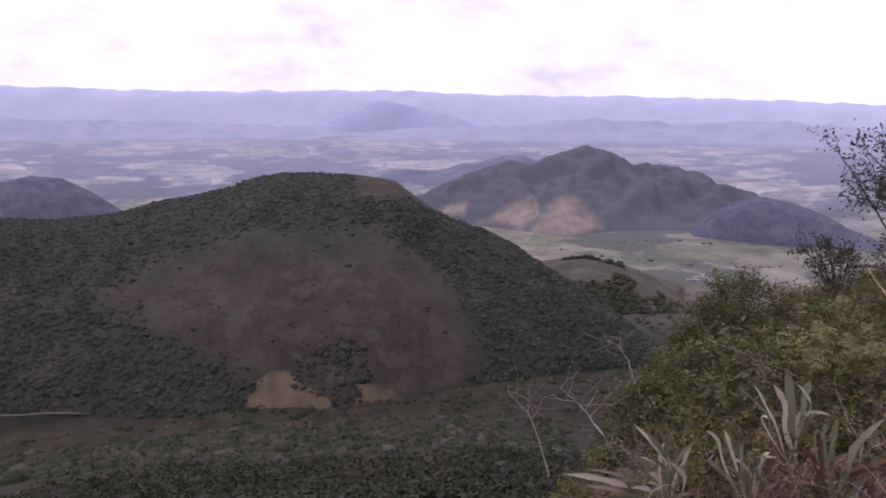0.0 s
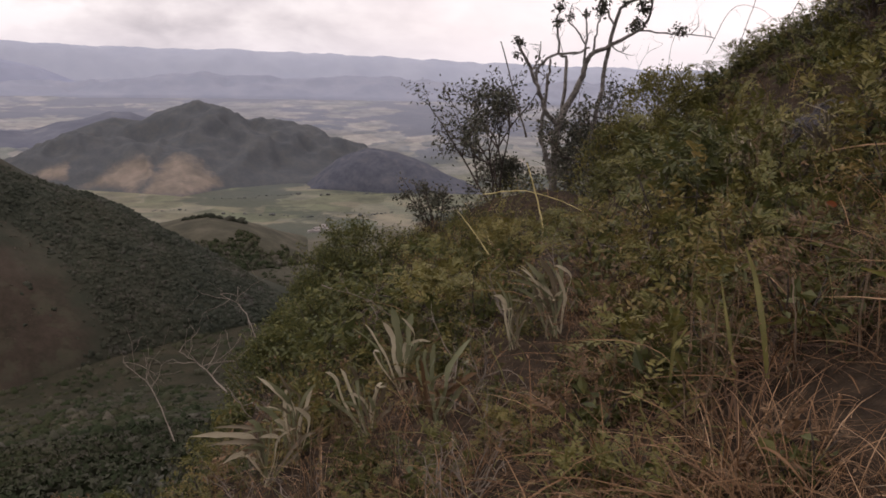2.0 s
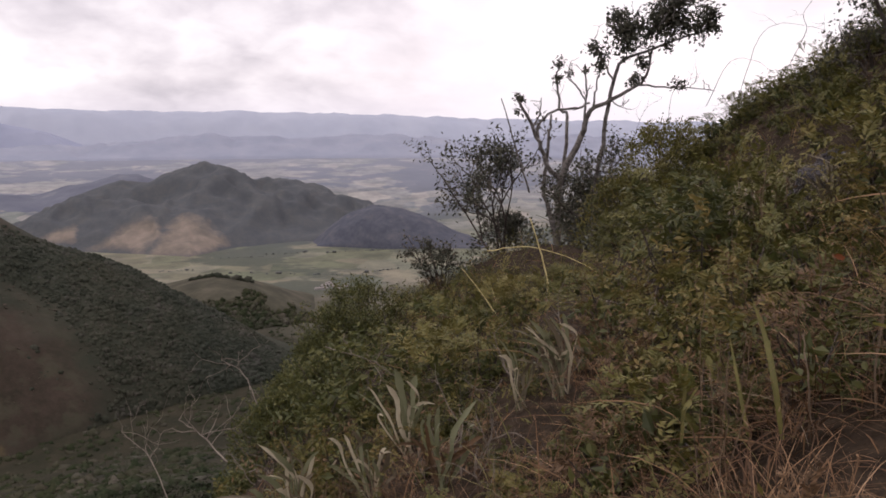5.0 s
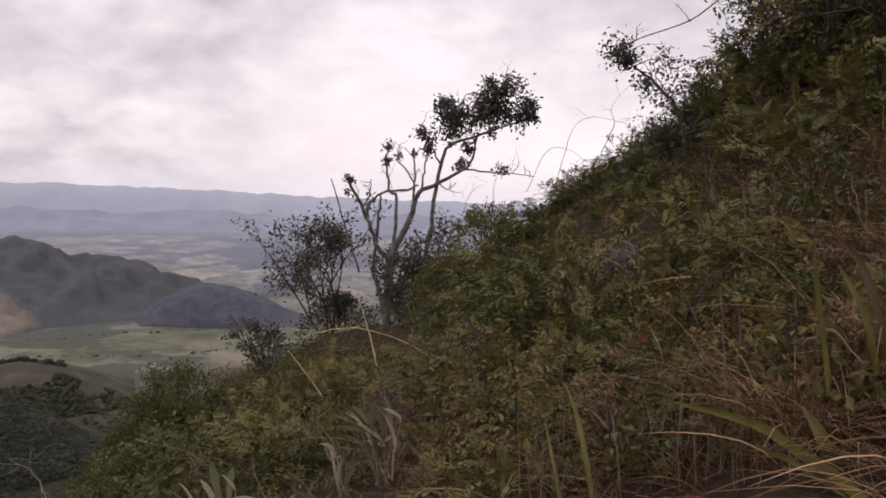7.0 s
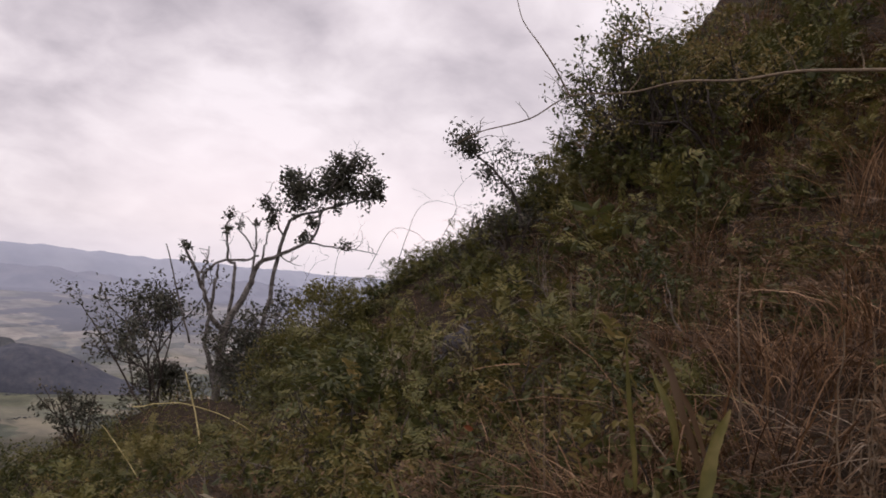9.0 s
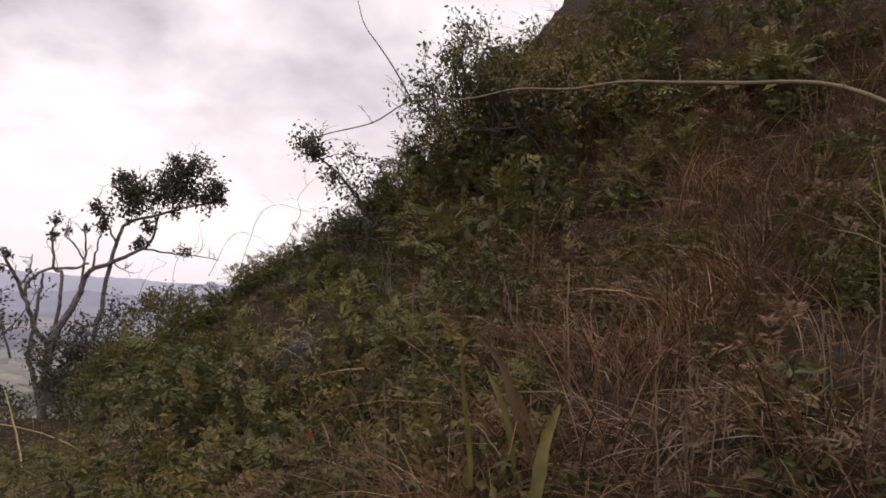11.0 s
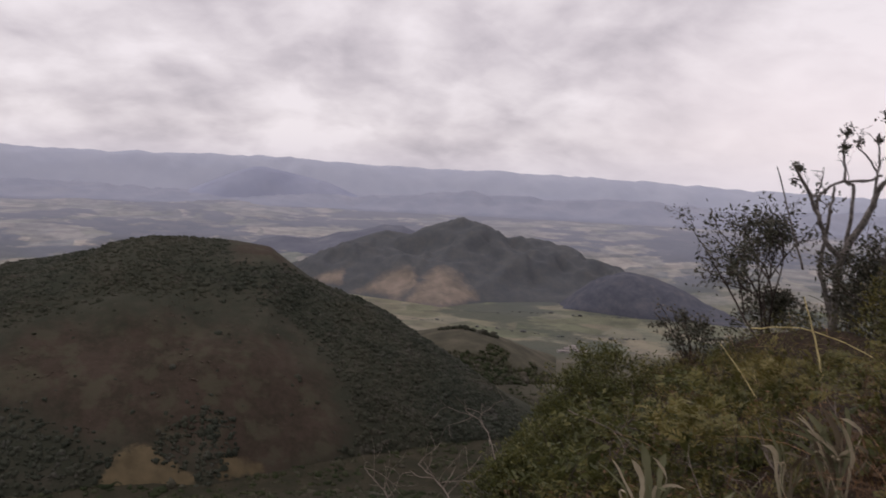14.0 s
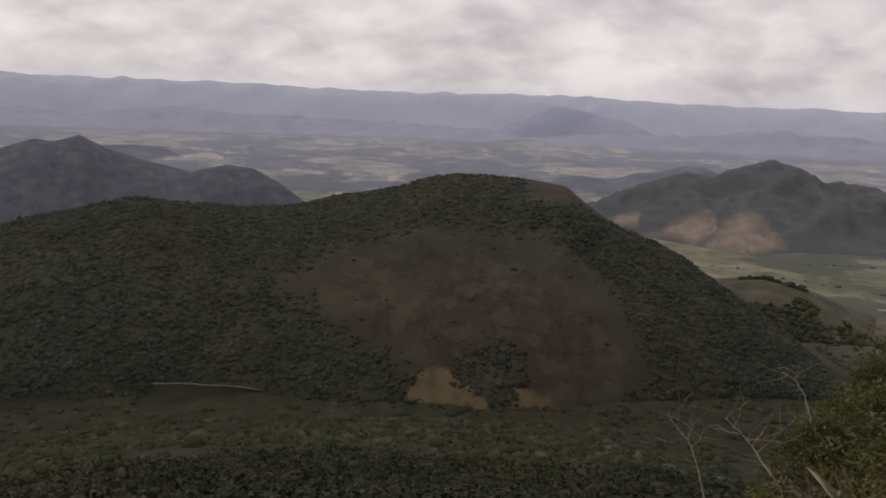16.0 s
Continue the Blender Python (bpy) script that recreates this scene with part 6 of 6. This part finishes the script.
strap_plant("pale ragged plant with drooping strap leaves", 34.4, 6.0, ((34.6, -16.5, 32.0, -13.6, 0.07), (34.2, -16.3, 31.6, -14.1, 0.06), (34.8, -16.0, 33.0, -13.3, 0.065), (34.9, -15.3, 34.4, -13.1, 0.06), (33.9, -17.0, 34.9, -15.6, 0.07), (33.2, -15.4, 30.8, -14.4, 0.045), (34.0, -16.8, 31.2, -15.6, 0.05)), (M_GREENSTRAP, M_STRAP, M_ROSETTE))
strap_plant("small pale strap-leaved plant in the bushes", 31.4, 6.1, ((31.2, -17.1, 30.1, -16.1, 0.045), (31.4, -17.2, 30.9, -15.9, 0.04), (31.6, -17.4, 32.4, -16.6, 0.04)), (M_STRAP, M_GREENSTRAP, M_ROSETTE))


single_blade("broad yellow-green arching leaf blade", [sight(67.0, -18.2, 3.6), sight(65.2, -16.3, 3.75), sight(62.1, -14.6, 4.0), sight(59.1, -13.2, 4.25), sight(54.2, -12.4, 4.5)], 0.064, M_FRESHBLADE, 0.5)
single_blade("broad upright yellow-green leaf blade", [sight(67.7, -12.0, 3.85), sight(68.0, -10.1, 3.9), sight(68.3, -7.6, 3.95), sight(69.1, -5.2, 4.0)], 0.062, M_BLADE, 0.6)
single_blade("long upright green leaf blade", [sight(63.6, -11.0, 3.9), sight(63.4, -8.8, 3.9), sight(62.8, -5.0, 3.9), sight(62.4, -1.4, 3.9)], 0.024, M_BLADE, 0.5)
single_blade("withered tan leaf blade in the grass", [sight(67.6, -9.5, 4.1), sight(66.1, -5.7, 4.1), sight(65.0, -2.8, 4.15), sight(63.1, -0.75, 4.2)], 0.036, M_BROWNLEAF)
single_blade("short withered tan leaf in the grass", [sight(67.9, -9.0, 4.2), sight(66.6, -5.6, 4.2), sight(65.3, -3.6, 4.2)], 0.026, M_BROWNLEAF)
single_blade("narrow green leaf blade beside the tan leaf", [sight(66.2, -9.5, 4.2), sight(65.4, -6.0, 4.2), sight(63.8, -3.0, 4.3)], 0.035, M_BLADE)
single_blade("slim upright grey-green leaf blade under the shrubs", [sight(47.2, -20.3, 4.2), sight(46.6, -17.8, 4.3), sight(45.7, -14.1, 4.5)], 0.02, M_BLADE)
single_blade("tall yellow-green leaf blade under the shrubs", [sight(49.4, -20.3, 4.1), sight(48.7, -16.8, 4.2), sight(47.9, -13.8, 4.4), sight(47.0, -11.6, 4.5)], 0.03, M_BLADE)
single_blade("narrow upright leaf blade under the shrubs", [sight(42.9, -21.3, 4.1), sight(42.95, -18.3, 4.2), sight(43.1, -15.7, 4.3)], 0.021, M_BLADE)
single_blade("narrow green leaf below the arching blade", [sight(64.9, -16.7, 3.7), sight(61.7, -15.2, 3.9), sight(59.0, -14.5, 4.1)], 0.035, M_BLADE)
single_blade("short dark green leaf behind the arching blade", [sight(63.9, -15.5, 4.1), sight(63.3, -13.5, 4.1), sight(62.1, -11.8, 4.2)], 0.06, M_BLADE)
single_blade("pale withered leaf among the shrubs", [sight(43.4, -8.9, 8.8), sight(42.0, -8.0, 8.9), sight(40.4, -7.5, 9.1)], 0.055, M_STRAP)
single_blade("small reddened leaf among the shrubs", [sight(52.3, -8.6, 4.9), sight(52.0, -8.45, 4.9), sight(51.7, -8.4, 4.9)], 0.035, M_RED)
for k, points in enumerate(([sight(55.0, -20.0, 4.4), sight(54.6, -15.5, 4.5), sight(54.7, -11.0, 4.6)], [sight(57.4, -13.0, 4.9), sight(57.2, -9.0, 5.0), sight(56.8, -4.8, 5.0)], [sight(58.0, -13.0, 4.9), sight(58.1, -8.0, 5.0), sight(57.7, -4.2, 5.0)],
                            [sight(69.5, -6.0, 4.6), sight(69.2, -1.0, 4.6), sight(68.9, 4.0, 4.7)], [sight(62.0, -8.0, 4.2), sight(63.6, -7.0, 4.1), sight(65.4, -8.8, 4.0)], [sight(51.0, -19.5, 4.3), sight(50.8, -16.5, 4.3), sight(50.2, -13.5, 4.4)])):
    stem_thing("grass_stalk", "single dry pale straw standing in the grass", "stalk", points, 0.006, 0.004, M_STRAW)


# ---- farms, tracks and tree lines down in the valley ----
def track():
    """A pale track along the hill's foot: a ribbon with thickness."""
    a = np.linspace(-31.5, -18.2, 60)
    e = knots(a, [(-31.5, -18.85), (-30.4, -18.9), (-25.5, -19.4), (-21.2, -20.15), (-18.2, -20.75)])
    e = e + 0.02 * np.sin(a * 2.3)
    rows = []
    for off, drop in ((-1.6, 0), (1.6, 0), (1.6, -1.2), (-1.6, -1.2)):
        d = 918 + off
        rows.append(np.stack([d * np.sin(np.radians(a)), d * np.cos(np.radians(a)), 918 * np.tan(np.radians(e)) + off * 0.15 + drop + 0.6], 1))
    verts = np.stack(rows, 1).reshape(-1, 3)
    faces = [(4 * i + k, 4 * i + (k + 1) % 4, 4 * i + 4 + (k + 1) % 4, 4 * i + 4 + k) for i in range(len(a) - 1) for k in range(4)]
    tagged(new("road", mesh_of("road", verts, np.array(faces), M_ROAD)), "pale dirt road along the foot of the hill", "road", kind="structure")


track()


def farmhouse(az, d, long, wide, turn):
    ob = plant("farmhouse", "small pale farm building on the valley floor", "house", "farm buildings in the valley")
    h = 4.0
    x, y = long / 2, wide / 2
    walls = np.array([(-x, -y, 0), (x, -y, 0), (x, y, 0), (-x, y, 0), (-x, -y, h), (x, -y, h), (x, y, h), (-x, y, h)])
    part("wall", (walls, np.array([(0, 1, 5, 4), (1, 2, 6, 5), (2, 3, 7, 6), (3, 0, 4, 7)])), M_WALL, ob)
    o = 0.6
    roof = np.array([(-x - o, -y - o, h), (x + o, -y - o, h), (x + o, y + o, h), (-x - o, y + o, h), (-x - o, 0, h + wide * 0.3), (x + o, 0, h + wide * 0.3)])
    part("roof", (roof, np.array([(0, 1, 5, 4), (2, 3, 4, 5), (0, 3, 2, 1)])), M_ROOF, ob)
    p = bearing(az, d, 0)
    ob.location = (p.x, p.y, land_at(p.x, p.y))
    ob.rotation_euler = (0, 0, turn)
    return ob


for k in range(9):
    farmhouse(17.2 + 0.22 * k + RNG.uniform(-0.1, 0.1), 1660 + RNG.uniform(-30, 45), RNG.uniform(8, 16), RNG.uniform(6, 8), RNG.uniform(-0.5, 0.5))


def tree_lines(count):
    """Hedges, copses and riverside trees on the near part of the plain."""
    out = []
    for _ in range(count):
        az0, d0 = RNG.uniform(4, 27), RNG.uniform(1500, 2180)
        n = RNG.integers(6, 26)
        turn = RNG.normal(0, 0.5)
        along = np.cumsum(RNG.uniform(5, 14, n))
        base = bearing(az0, d0, 0)
        side = np.array([math.cos(radians(az0) + turn), -math.sin(radians(az0) + turn)])
        xy = np.array([base.x, base.y]) + along[:, None] * side + RNG.normal(0, 4, (n, 2))
        out.append(xy)
    xy = np.concatenate(out)
    return np.stack([xy[:, 0], xy[:, 1], land(xy[:, 0], xy[:, 1])], 1)


tagged(new("tree_line", mesh_of("tree_line", *crowns(tree_lines(11), 2.6, 1, 0.2, 0.6), M_LINES, True)), "dark hedges and copses across the plain", "trees", kind="stuff")


def knoll_hedge():
    a = RNG.uniform(8.6, 12.6, 60)
    e = knots(a, [(7.1, -10.75), (8.7, -10.35), (10.2, -10.15), (12.5, -10.65), (14.5, -11.35)]) - 0.05
    d = knots(a, [(5.5, 1560), (18.2, 1480)]) - 14
    p = np.stack([d * np.sin(np.radians(a)), d * np.cos(np.radians(a)), d * np.tan(np.radians(e))], 1)
    tagged(new("hedge", mesh_of("hedge", *crowns(p, 4.0, 1, 0.2, 0.8), M_FOREST, True)), "dark hedge on the crest of the knoll", "hedge", kind="stuff")


knoll_hedge()
